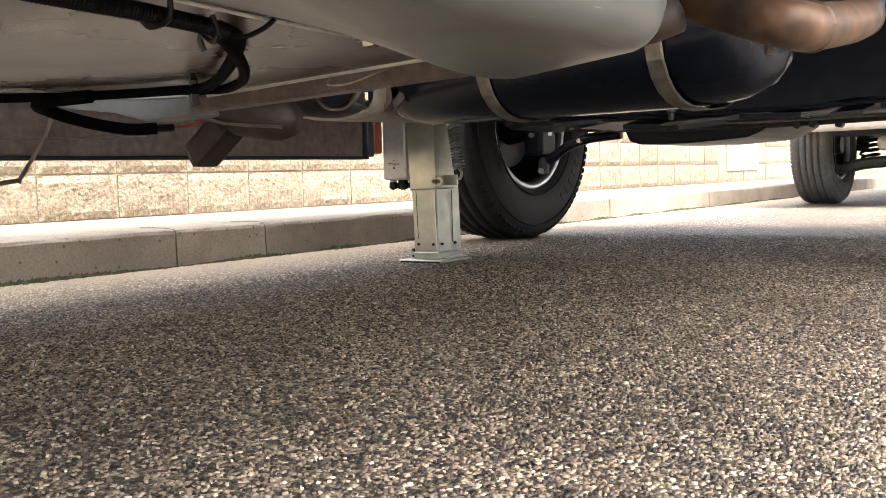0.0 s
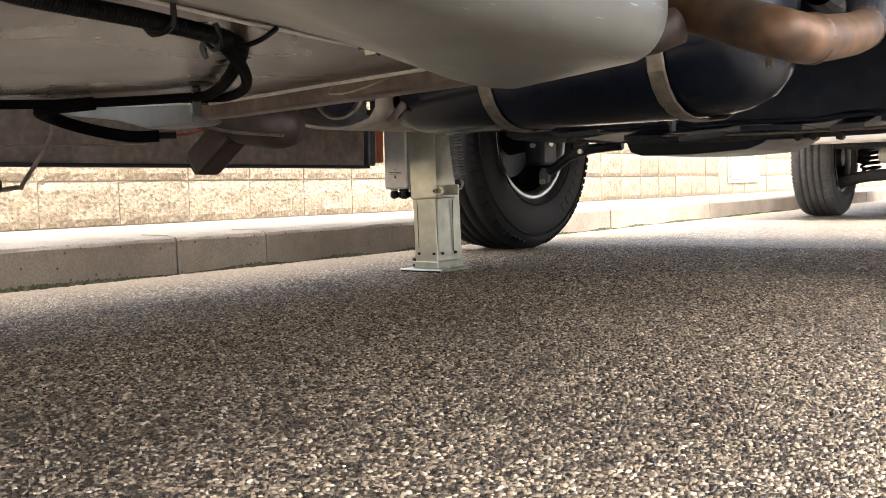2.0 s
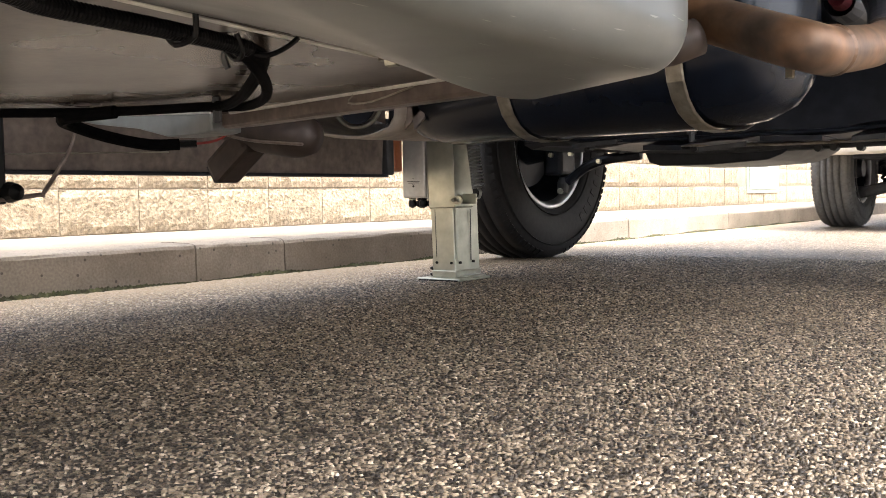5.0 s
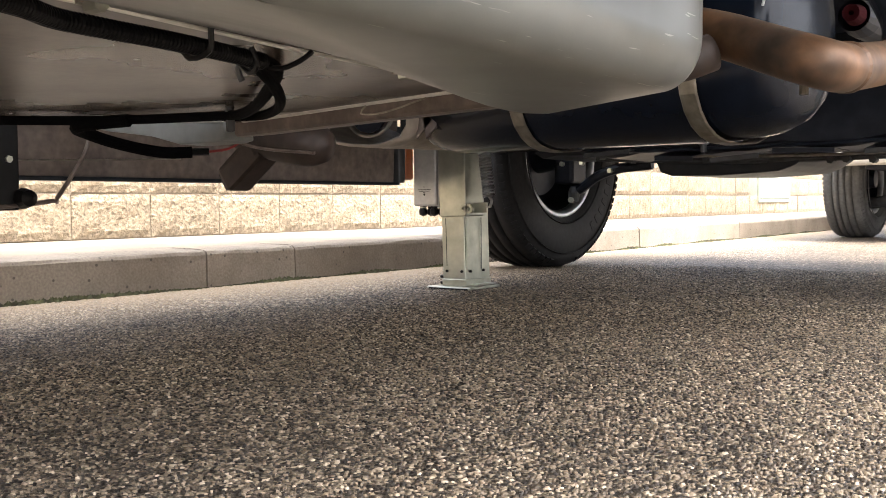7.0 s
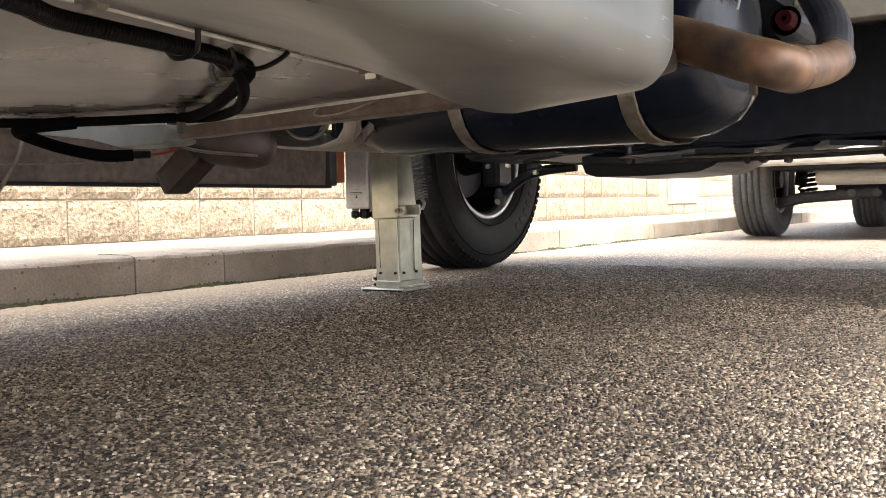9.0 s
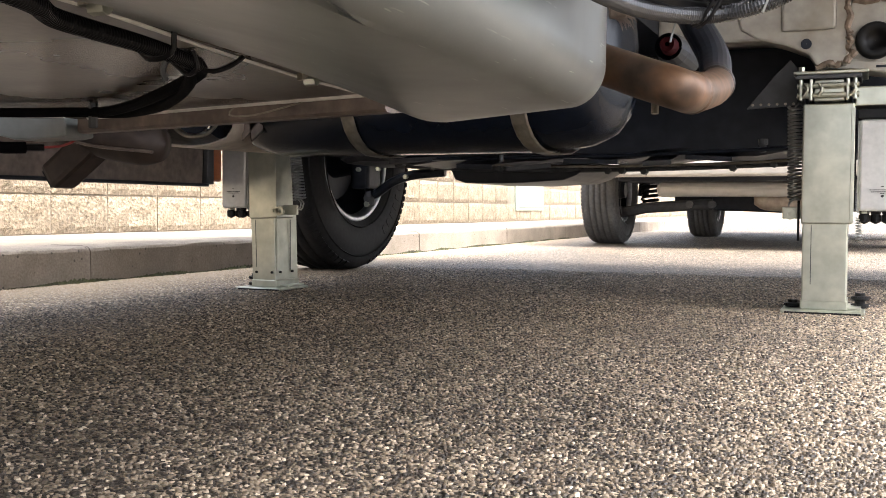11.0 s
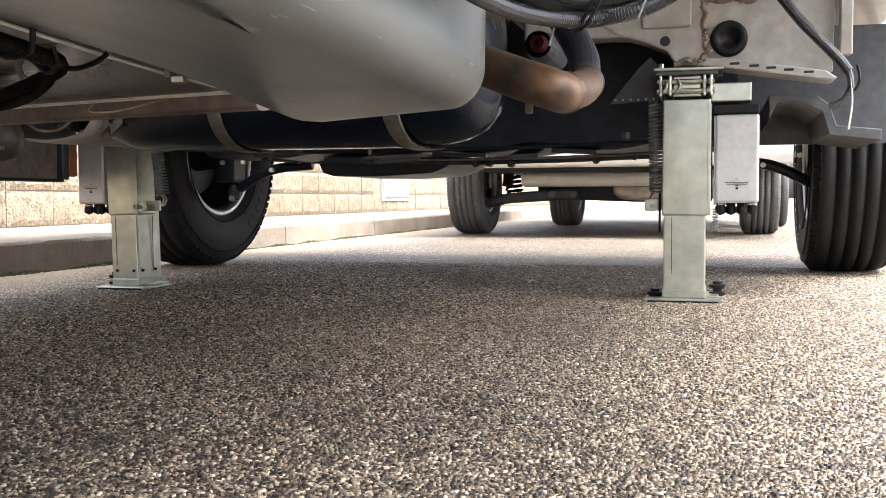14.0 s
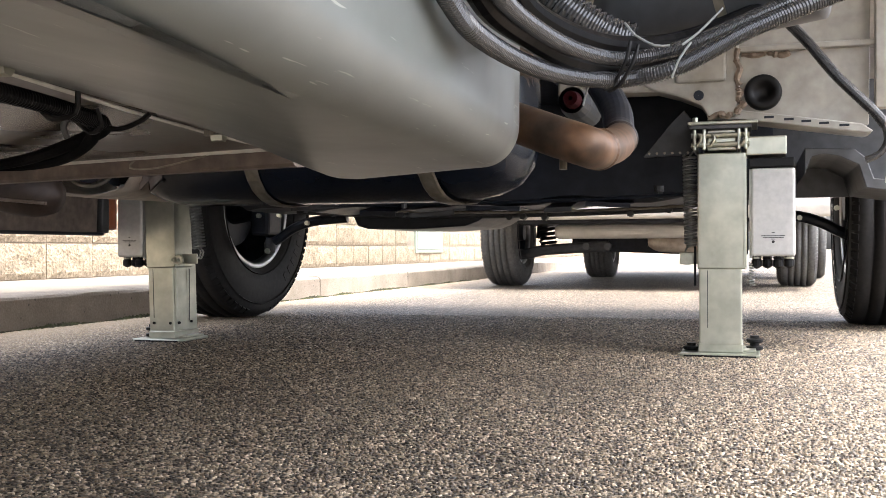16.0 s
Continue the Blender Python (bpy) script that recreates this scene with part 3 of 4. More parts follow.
# flat floor panel with its folded far rail
panel = part("floor_panel", prism([(0.12, -2.4), (0.10, -1.9), (0.05, -1.40), (-0.50, -1.27), (-0.62, -1.40), (-0.64, -1.48), (-0.98, -1.75), (-0.98, -2.4)], "z", 0.350, 0.372, 0.002), PANEL, home, "flat grey-brown composite floor panel")
part("panel_lip", sweep([Vector((0.05, -1.398, 0.349)), Vector((-0.22, -1.332, 0.349)), Vector((-0.50, -1.27, 0.349))], 0.003, 6), TRIM, panel)
bm = bmesh.new()
far_a, far_b = Vector((0.07, -1.402, 0)), Vector((-0.53, -1.260, 0))
away = Vector((0.23, 0.97, 0))
rings(bm, [[p + away * d + Vector((0, 0, z)) for d, z in ((0.0, 0.3485), (0.0, 0.331), (0.004, 0.3275), (0.012, 0.3265), (0.07, 0.333), (0.07, 0.352))] for p in (far_a, far_b)])
bmesh.ops.recalc_face_normals(bm, faces=bm.faces)
part("far_rail", bm, SKIRT, home, "brown folded rail under the panel's edge")
part("loose_thread", hose([(-0.18, -1.348, 0.346), (-0.185, -1.352, 0.336), (-0.14, -1.36, 0.334), (-0.06, -1.377, 0.345)], 0.0012, None, 6, 0.01), STRAP, home)
part("sealant_strip", sweep([Vector(p) for p in ((0.13, -2.38, 0.348), (0.11, -1.93, 0.348), (0.075, -1.73, 0.348), (0.052, -1.55, 0.348), (0.045, -1.40, 0.348))], 0.0017, 8), TRIM, home, "white sealant strip along the panel joint")


def tub():
    """The rounded grey shell beside the panel: bottom, rounded outer edge and upright side."""
    bm = bmesh.new()
    loops = []
    for y, s in [(-2.42 + 0.04 * g, 0.0) for g in range(20)] + [(-1.635, 0.0), (-1.605, 0.003), (-1.592, 0.010), (-1.586, 0.024)]:
        t = max(0.0, min(1.0, (-1.65 - y) / 0.5))
        left = 0.062 + 0.052 * t
        right = 0.401 + 0.012 * t - s * 0.6
        low = 0.297 + 0.006 * t + s * 0.5
        r = 0.034 + 0.004 * t
        u = min(1.0, t * 1.3)
        drop = 0.140 + 0.12 * u * u * (3 - 2 * u)
        ol = [(left, 0.352), (left + 0.003, 0.3492), (left + 0.012, 0.3492 - 0.012 / drop * (0.3492 - low)), (left + drop * 0.5, 0.3492 - 0.5 * (0.3492 - low)), (left + drop - 0.012, low + 0.012 / drop * (0.3492 - low) + 0.0004), (left + drop, low + 0.0010), (left + drop + 0.010, low), (max(left + drop + 0.02, right - r - 0.012), low)]
        for k in range(11):
            g = math.pi / 2 * k / 10
            ol.append((right - r + r * math.sin(g), low + 0.9 * r * (1 - math.cos(g))))
        ol += [(right + 0.002, 0.46), (right + 0.004, 0.70), (left, 0.70)]
        # the end is sheared to fit the camera's view
        loops.append([(x, y - 0.62 * (x - 0.30), z) for x, z in ol])
    rings(bm, loops)
    bmesh.ops.recalc_face_normals(bm, faces=bm.faces)
    shell = part("fairing", bm, FIBREGLASS, home, "smooth grey gelcoat shell with a rounded corner and light scratches", smooth=True)
    return shell


tub()

# closed black underbody above the mechanical parts
part("floor_underside", box(-0.99, 0.16, -1.36, 1.38, 0.60, 0.64), UNDERBODY, home, "black floor underside")
part("bay_floor", box(0.16, 1.0, 0.3, 1.38, 0.60, 0.64), UNDERBODY, home)
bm = bmesh.new()
wob = random.Random(21)
loops = []
for k in range(35):
    x = -0.80 + 0.042 * k
    low = 0.345 + 0.006 * math.sin(k * 0.9) + 0.012 * max(0.0, x + 0.2) + wob.uniform(-0.003, 0.003)
    loops.append([(x, 0.06, low + 0.012), (x, 0.10, low), (x, 0.34, low - 0.002), (x, 0.60, low + 0.008 + wob.uniform(-0.003, 0.003)), (x, 0.80, low + 0.018), (x, 0.92, low + 0.05), (x, 0.97, 0.44), (x, 0.97, 0.60), (x, 0.06, 0.60)])
rings(bm, loops)
bmesh.ops.recalc_face_normals(bm, faces=bm.faces)
part("engine_undertray", bm, UNDERBODY, home, "black engine undertray with an uneven lower edge")
part("front_valance", box(-0.62, 1.0, 1.32, 1.41, 0.445, 0.81, 0.02), UNDERBODY, home)
part("bumper_corner", box(-1.03, -0.625, 1.32, 1.41, 0.445, 0.81, 0.02), UNDERBODY, home)
for x0, x1 in ((-1.1, -1.06), (1.09, 1.13)):
    part("body_side", box(x0, x1, 1.2, 1.40, 0.40, 0.81, 0.01), WHITEPAINT, home)

# fuel tank with two straps
tank = thing("fuel_tank", "black rounded fuel tank held by two steel straps", "tank", (-0.25, -0.53, 0.3))


def tank_loop(d, k):
    """Cross-section at the distance d along the tank from its first strap; k scales it."""
    hy, hz = 0.115 * k, 0.15 * k
    ux, uy = math.cos(radians(-16)), math.sin(radians(-16))
    cx, cy, cz = -0.315 - 0.115 * uy + d * ux, -0.80 + 0.115 * ux + d * uy, 0.468 - 0.015 * d
    lp = []
    for i in range(28):
        a = 2 * math.pi * i / 28
        c, s = math.cos(a), math.sin(a)
        w = hy * math.copysign(abs(c) ** 0.75, c)
        lp.append((cx - uy * w, cy + ux * w, cz + hz * math.copysign(abs(s) ** 0.75, s)))
    return lp


bm = bmesh.new()
rings(bm, [tank_loop(d, k) for d, k in ((-0.38, 0.5), (-0.375, 0.72), (-0.35, 0.86), (-0.31, 0.95), (-0.26, 1.0), (0.1, 1.0), (0.36, 1.0), (0.41, 0.985), (0.455, 0.94), (0.49, 0.85), (0.510, 0.72), (0.515, 0.5))])
bmesh.ops.recalc_face_normals(bm, faces=bm.faces)
part("tank_shell", bm, TANK, tank, smooth=True)
for d in (0.0, 0.39):
    bm = bmesh.new()
    rings(bm, [tank_loop(d - 0.017, 1.02), tank_loop(d - 0.014, 1.035), tank_loop(d + 0.014, 1.035), tank_loop(d + 0.017, 1.02)], cap=False)
    part("tank_strap", bm, STRAP, tank, "dull steel strap", smooth=False)


# ---- levelling jacks ----
def jack(cx, cy, side, top, label, k=1.0, lean=0.0):
    """A square telescopic jack: sleeve, inner tube, foot, return springs and motor housing. side: where the housing sits."""
    root = thing("levelling_jack", label, "jack", (cx, cy, 0), group="levelling jacks")
    w = 0.050 * k
    tilt = Matrix.Translation((cx, cy, 0)) @ Matrix.Rotation(radians(lean), 4, "Y") @ Matrix.Translation((-cx, -cy, 0))
    outer = part("outer_tube", box(cx - w, cx + w, cy - w, cy + w, 0.186, top, 0.0035, 3, m=tilt), ZINC, root, "galvanised square outer tube, yellowed towards its end")
    part("tube_weld", box(cx + w - 0.006, cx + w + 0.0015, cy - w - 0.0012, cy - w + 0.004, 0.190, top - 0.01, 0.001, m=tilt), ZINC, outer)
    inner = part("inner_tube", box(cx - w + 0.003, cx + w - 0.009, cy - w + 0.004, cy + w + 0.030, 0.012, 0.20, 0.003, 3, m=tilt), ZINC, root, "plain galvanised inner tube")
    foot = part("foot_plate", box(cx - 0.086 * k, cx + 0.078 * k, cy - 0.078 * k, cy + 0.085 * k, 0.001, 0.0075, 0.002), ZINC, root, "square steel foot plate")
    # black strip standing for the dark underside of the plate
    part("dark_underside", box(cx - 0.078 * k, cx + 0.070 * k, cy - 0.0795 * k, cy - 0.07 * k, 0.0006, 0.0045, 0.001), DARKPLASTIC, foot)
    part("foot_band", box(cx - w + 0.001, cx + w - 0.007, cy - w + 0.002, cy + w + 0.032, 0.0075, 0.026, 0.002), ZINC, root, "folded foot band")
    part("band_edge", box(cx + w - 0.008, cx + w + 0.020 * k, cy - w + 0.020, cy + w + 0.02, 0.0076, 0.013, 0.002), ZINC, root)
    for x, y, z0 in ((0.067 * k, 0.03, 0.0075), (-0.066 * k, 0.0, 0.0075))[0 if side > 0 else 1:]:
        n_ = 2 if x > 0 or side < 0 else 1
        for g in range(n_):
            z = z0 + 0.016 * g
            part("rubber_pad", lathe([(z, 0.0005), (z, 0.014), (z + 0.003, 0.018), (z + 0.008, 0.018), (z + 0.010, 0.010), (z + 0.016, 0.010), (z + 0.016, 0.0005)], (cx + x, cy + y, 0), "z", 16), DARKPLASTIC, foot, "black rubber buffer")
    if side < 0:
        for x in (-0.030 * k, 0.026 * k):
            part("rivet", bolt((cx + x, cy - w + 0.003, 0.046), "y", 0.0036, 0.006), DARKPLASTIC, inner)
        for y in (-0.018, 0.040):
            part("rivet", bolt((cx + w - 0.0085, cy + y, 0.046), "x", 0.0036, 0.006), DARKPLASTIC, inner)
        part("guide_slot", box(cx + w - 0.0095, cx + w - 0.0083, cy + 0.030, cy + 0.0325, 0.050, 0.183), GREYSTEEL, inner)
        part("edge_strip", box(cx + w - 0.0093, cx + w - 0.0065, cy - w + 0.006, cy - w + 0.016, 0.050, 0.185, 0.001), ZINC, inner)
    part("guide_slot", box(cx - 0.030 * k, cx - 0.0285 * k, cy - w + 0.0028, cy - w + 0.006, 0.060, 0.183, m=tilt), GREYSTEEL, inner)
    # motor housing
    hx = cx + side * (w + 0.055)
    h0, h1 = 0.213, 0.405
    housing = part("motor_housing", box(hx - 0.045 * k, hx + 0.045 * k, cy - 0.04, cy + 0.055, h0, h1 - 0.004, 0.006, 3), ALU, root, "pale aluminium motor housing with scuffs")
    part("housing_cap", box(hx - 0.049 * k, hx + 0.044 * k, cy - 0.042, cy + 0.057, h1 - 0.003, h1 + 0.017, 0.003), DARKPLASTIC, housing, "black top cap")
    part("housing_fold", box(hx - side * 0.0455 * k - 0.0025, hx - side * 0.0455 * k + 0.0025, cy - 0.032, cy + 0.05, h0 - 0.004, h1 - 0.006, 0.001), ALU, housing)
    part("channel", box(hx - side * 0.056 * k - 0.005, hx - side * 0.056 * k + 0.005, cy - 0.02, cy + 0.045, h0 + 0.004, h1, 0.001), DARKPLASTIC, root)
    for g in range(4):
        gx, gy = hx + (-0.033 + 0.022 * g) * k, cy - 0.01 + 0.012 * (g % 2)
        gland = part("cable_gland", lathe([(0.0, 0.0005), (0.0, 0.009), (-0.006, 0.009), (-0.008, 0.0112), (-0.021, 0.0112), (-0.024, 0.007), (-0.027, 0.0005)], (gx, gy, h0), "z", 12), DARKPLASTIC, housing)
        part("gland_nut", lathe([(-0.001, 0.0005), (-0.001, 0.0105), (-0.005, 0.0105), (-0.005, 0.0005)], (gx, gy, h0), "z", 6), ZINC if g in (0, 3) else DARKPLASTIC, gland)
    part("print_dot", bolt((hx, cy - 0.0405, h0 + 0.031), "y", 0.0032, 0.0015), INK, housing)
    for z, half in ((0.043, 0.024), (0.039, 0.021), (0.036, 0.004), (0.050, 0.003)):
        part("print_bar", box(hx - half * k, hx + half * k, cy - 0.0412, cy - 0.0398, h0 + z, h0 + z + 0.0014), INK, housing)
    # return springs with their hooks and lugs
    runs = ((0.069, 0.066, 0.0, 0.435, 0.0135),) if side > 0 else ((0.058, 0.070, 0.010, 0.44, 0.0120), (0.078, 0.104, -0.034, 0.43, 0.0140))
    for top_off, low_off, y, z, r in runs:
        a, b = (cx - side * top_off, cy + y, z), (cx - side * low_off, cy + y, 0.236)
        s = part("return_spring", spring(a, b, r, 0.0025, 26), SPRING, root, "bright coil return spring")
        part("spring_hook", hose([(b[0], b[1], 0.238), (b[0] - side * 0.012, b[1] - 0.004, 0.226), (b[0] - side * 0.004, b[1] - 0.002, 0.210), (b[0] + side * 0.008, b[1], 0.214)], 0.0021, None, 6, 0.004), SPRING, s)
        part("top_hook", hose([(a[0], a[1], z - 0.002), (a[0] + side * 0.010, a[1] - 0.004, z + 0.010), (a[0] + side * 0.004, a[1], z + 0.020)], 0.0021, None, 6, 0.004), SPRING, s)
    lug_y = cy - w - 0.002 if side < 0 else cy - 0.04
    for off in ((w - 0.008, w + 0.008) if side < 0 else (w + 0.022,)):
        part("spring_lug", lathe([(-0.003, 0.005), (-0.003, 0.012), (0.003, 0.012), (0.003, 0.005), (-0.003, 0.005)], (cx - side * off, lug_y, 0.206), "y", 18), ZINC, root, "eye lug")
    part("lug_plate", box(min(cx - side * (w - 0.004), cx - side * (w + 0.040)), max(cx - side * (w - 0.004), cx - side * (w + 0.040)), cy - 0.012, cy - 0.006, 0.196, 0.222, 0.002), ZINC, root)
    if side > 0:
        part("stay_rod", sweep([Vector((cx - w - 0.006, cy - 0.03, 0.235)), Vector((cx - w - 0.006, cy - 0.03, 0.150))], 0.0025, 8), DARKPLASTIC, root)
    part("small_spring", spring((cx + side * (w + 0.012), cy - 0.01, 0.20), (cx + side * (w + 0.012), cy - 0.01, 0.150), 0.006, 0.0013, 9), SPRING, root)
    return root


jack(-0.849, -0.215, -1, 0.47, "galvanised square levelling jack standing beside the wheel", 0.84, -1.5)
jack(0.517, -0.20, 1, 0.435, "galvanised square levelling jack under the cream chassis rail")


# ---- second vehicle ----
van = thing("parked_van", "white van parked behind, seen below its sill", "van", (0, 5, 0.3))
part("van_body", prism([(-1.0, 0.50), (-0.93, 0.44), (0.93, 0.44), (1.0, 0.50), (1.0, 2.2), (-1.0, 2.2)], "y", 4.5, 7.6, 0.03), WHITEPAINT, van, "white load body")
# unseen above the bumper, kept low to let light onto the road before it
part("van_bonnet", prism([(3.12, 0.46), (3.10, 0.62), (3.16, 0.85), (3.5, 1.02), (4.5, 1.15), (4.5, 0.44), (3.2, 0.43)], "x", -0.97, 0.97, 0.02), WHITEPAINT, van, "white bonnet and front bumper")
part("van_underbody", box(-0.75, 0.75, 3.3, 7.4, 0.38, 0.46, 0.01), UNDERBODY, van)
part("cross_tube", lathe([(-0.57, 0.0005), (-0.57, 0.03), (-0.55, 0.044), (0.30, 0.044), (0.32, 0.03), (0.32, 0.0005)], (0.0, 3.58, 0.338), "x", 20), WHITEPAINT, van, "pale round cross tube")
part("bumper_skin", prism([(3.07, 0.405), (3.05, 0.46), (3.05, 0.62), (3.12, 0.66), (3.16, 0.64), (3.16, 0.43), (3.12, 0.395)], "x", -0.985, 0.985, 0.012), WHITEPAINT, van, "pale lower bumper skin")
part("coil", spring((-0.66, 3.72, 0.40), (-0.64, 3.70, 0.26), 0.05, 0.008, 5), DARKPLASTIC, van)
part("front_silencer", sweep(smooth_path([(-0.02, 3.66, 0.30), (0.03, 3.66, 0.27), (0.16, 3.66, 0.262), (0.28, 3.66, 0.265), (0.33, 3.66, 0.30)], 0.02), lambda q: 0.05 * (1 - (2 * q - 1) ** 6) ** 0.5 + 0.004, 16), HEATSHIELD, van, "brown metal silencer", smooth=True)
part("down_pipe", sweep(smooth_path([(0.36, 3.6, 0.38), (0.38, 3.58, 0.30), (0.43, 3.58, 0.255), (0.52, 3.6, 0.26)], 0.02), 0.028, 12), RUST, van, smooth=True)
part("control_arm", hose([(-0.86, 3.72, 0.20), (-0.76, 3.66, 0.205), (-0.66, 3.64, 0.225), (-0.5, 3.62, 0.236), (-0.25, 3.60, 0.25)], 0.034), GREYSTEEL, van)
part("subframe", prism([(-0.5, 0.26), (-0.3, 0.215), (0.25, 0.195), (0.45, 0.25), (0.5, 0.40), (-0.5, 0.40)], "y", 3.75, 4.1, 0.01), UNDERBODY, van)
part("strut", sweep([Vector((-0.70, 3.78, 0.30)), Vector((-0.66, 3.76, 0.62))], 0.035, 12), UNDERBODY, van)
for x in (-0.38, -0.25):
    part("bush", lathe([(-0.03, 0.0005), (-0.03, 0.022), (0.02, 0.022), (0.02, 0.0005)], (x, 3.58, 0.248), "y", 14), GREYSTEEL, van)
for x, y, r in ((-0.915, 3.80, 0.34), (0.84, 4.05, 0.33), (-0.60, 5.75, 0.33), (1.0, 5.75, 0.33)):
    wheel("wheel", x, y, r, 0.222, GREYRUBBER, "grey van tyre with straight tread grooves", 1 if x < 0 else -1, rim_r=0.19)


# ---- exhaust ----
exhaust = thing("exhaust", "heat-tinted steel exhaust pipe curving past the tank", "exhaust", (0.33, -1.44, 0.36))
part("front_pipe", sweep(smooth_path([(0.23, -1.41, 0.388), (0.28, -1.422, 0.382), (0.322, -1.436, 0.370), (0.356, -1.450, 0.357), (0.388, -1.464, 0.344), (0.404, -1.471, 0.338), (0.418, -1.472, 0.333), (0.4245, -1.462, 0.331), (0.427, -1.44, 0.331), (0.428, -1.424, 0.3325)], 0.004), 0.0208, 24), HOTPIPE, exhaust, "orange-brown heat-tinted pipe", smooth=True)
part("rear_pipe", sweep(smooth_path([(0.428, -1.424, 0.3325), (0.429, -1.36, 0.341), (0.428, -1.28, 0.353), (0.425, -1.22, 0.366)], 0.004), 0.0206, 24), HOTPIPE, exhaust, smooth=True)
part("pipe_flange", sweep([Vector((0.428, -1.430, 0.332)), Vector((0.428, -1.426, 0.3324)), Vector((0.428, -1.422, 0.3328)), Vector((0.428, -1.418, 0.3333))], lambda s: 0.0222 if 0.2 < s < 0.8 else 0.0204, 24), HOTPIPE, exhaust)
part("weld_seam", sweep([Vector((0.4256, -1.234, 0.363)), Vector((0.4253, -1.230, 0.364)), Vector((0.425, -1.226, 0.365))], lambda s: 0.0225 if 0.2 < s < 0.8 else 0.0206, 24), RUST, exhaust)
part("riser_pipe", sweep(smooth_path([(0.425, -1.22, 0.366), (0.419, -1.19, 0.378), (0.41, -1.15, 0.41), (0.38, -1.10, 0.46), (0.34, -1.0, 0.52)], 0.01), 0.0200, 20), UNDERBODY, exhaust, "dark rising pipe")
part("pipe_collar", sweep([Vector((0.300, -1.428, 0.373)), Vector((0.303, -1.429, 0.372)), Vector((0.308, -1.431, 0.371)), Vector((0.311, -1.432, 0.370))], lambda s: 0.0228 if 0.2 < s < 0.8 else 0.0207, 24), RUST, exhaust)
part("pipe_stub", sweep(smooth_path([(0.24, -1.44, 0.375), (0.27, -1.46, 0.352), (0.298, -1.475, 0.342), (0.322, -1.455, 0.352)], 0.008), 0.017, 18), RUST, exhaust, smooth=True)
part("hanger_stud", sweep([Vector((0.388, -1.405, 0.348)), Vector((0.388, -1.408, 0.314))], 0.0042, 8), STRAP, exhaust)

tail = thing("tailpipe", "rusty brown silencer with a short downturned outlet", "exhaust", (-0.65, -1.05, 0.33))
part("silencer_body", sweep(smooth_path([(-0.775, -1.06, 0.368), (-0.73, -1.055, 0.358), (-0.64, -1.05, 0.338), (-0.56, -1.05, 0.325), (-0.53, -1.05, 0.322)], 0.012), lambda s: 0.040 * (1 - (2 * s - 1) ** 6) ** 0.5 + 0.002, 20), RUST, tail, smooth=True)
m = Matrix.Translation((-0.722, -1.055, 0.300)) @ Matrix.Rotation(radians(-35), 4, "Y")
part("outlet", box(-0.062, 0.050, -0.03, 0.03, -0.026, 0.026, 0.010, m=m), RUST, tail)
m = m @ Matrix.Translation((-0.063, 0, 0))
part("outlet_mouth", box(-0.002, 0.001, -0.023, 0.023, -0.018, 0.018, m=m), UNDERBODY, tail)
part("silencer_seam", sweep(smooth_path([(-0.775, -1.10, 0.352), (-0.66, -1.095, 0.322), (-0.53, -1.085, 0.308)], 0.02), 0.003, 6), SKIRT, tail)

shield = thing("heat_shield", "dull curved metal heat shield under the floor", "heat shield", (-0.7, -0.7, 0.36))
bm = bmesh.new()
loops = []
for y, k in ((-0.76, 1.0), (-0.72, 1.0), (-0.60, 0.96), (-0.45, 0.92)):
    lp = [(-0.92, 0.405), (-0.875, 0.388), (-0.84, 0.366), (-0.80, 0.350), (-0.75, 0.341), (-0.69, 0.336), (-0.65, 0.340), (-0.61, 0.352), (-0.595, 0.372), (-0.59, 0.42)]
    loops.append([(x, y, 0.40 + (z - 0.40) * k) for x, z in lp] + [(x, y, 0.402 + (z - 0.40) * k * 0.96 + 0.002) for x, z in reversed(lp)])
rings(bm, loops)
bmesh.ops.recalc_face_normals(bm, faces=bm.faces)
part("shield_sheet", bm, HEATSHIELD, shield, smooth=True)
part("shield_rim", sweep(smooth_path([(-0.745, -0.77, 0.42), (-0.735, -0.772, 0.385), (-0.70, -0.774, 0.362), (-0.655, -0.772, 0.362), (-0.625, -0.77, 0.385), (-0.615, -0.768, 0.42)], 0.008), 0.004, 8), STRAP, shield)
part("vent_hole", lathe([(-0.776, 0.0005), (-0.776, 0.05), (-0.770, 0.05)], (-0.68, 0, 0.415), "y", 20), UNDERBODY, shield)
# added dark box, stops daylight reaching the shield's inside
part("light_block", box(-0.93, -0.60, -0.73, -0.42, 0.425, 0.602, 0.02), UNDERBODY, shield)
part("hanger_plate", prism([(-0.60, 0.352), (-0.545, 0.40), (-0.55, 0.372), (-0.565, 0.362), (-0.575, 0.350), (-0.585, 0.42), (-0.60, 0.42)], "y", -0.72, -0.715), SKIRT, shield)

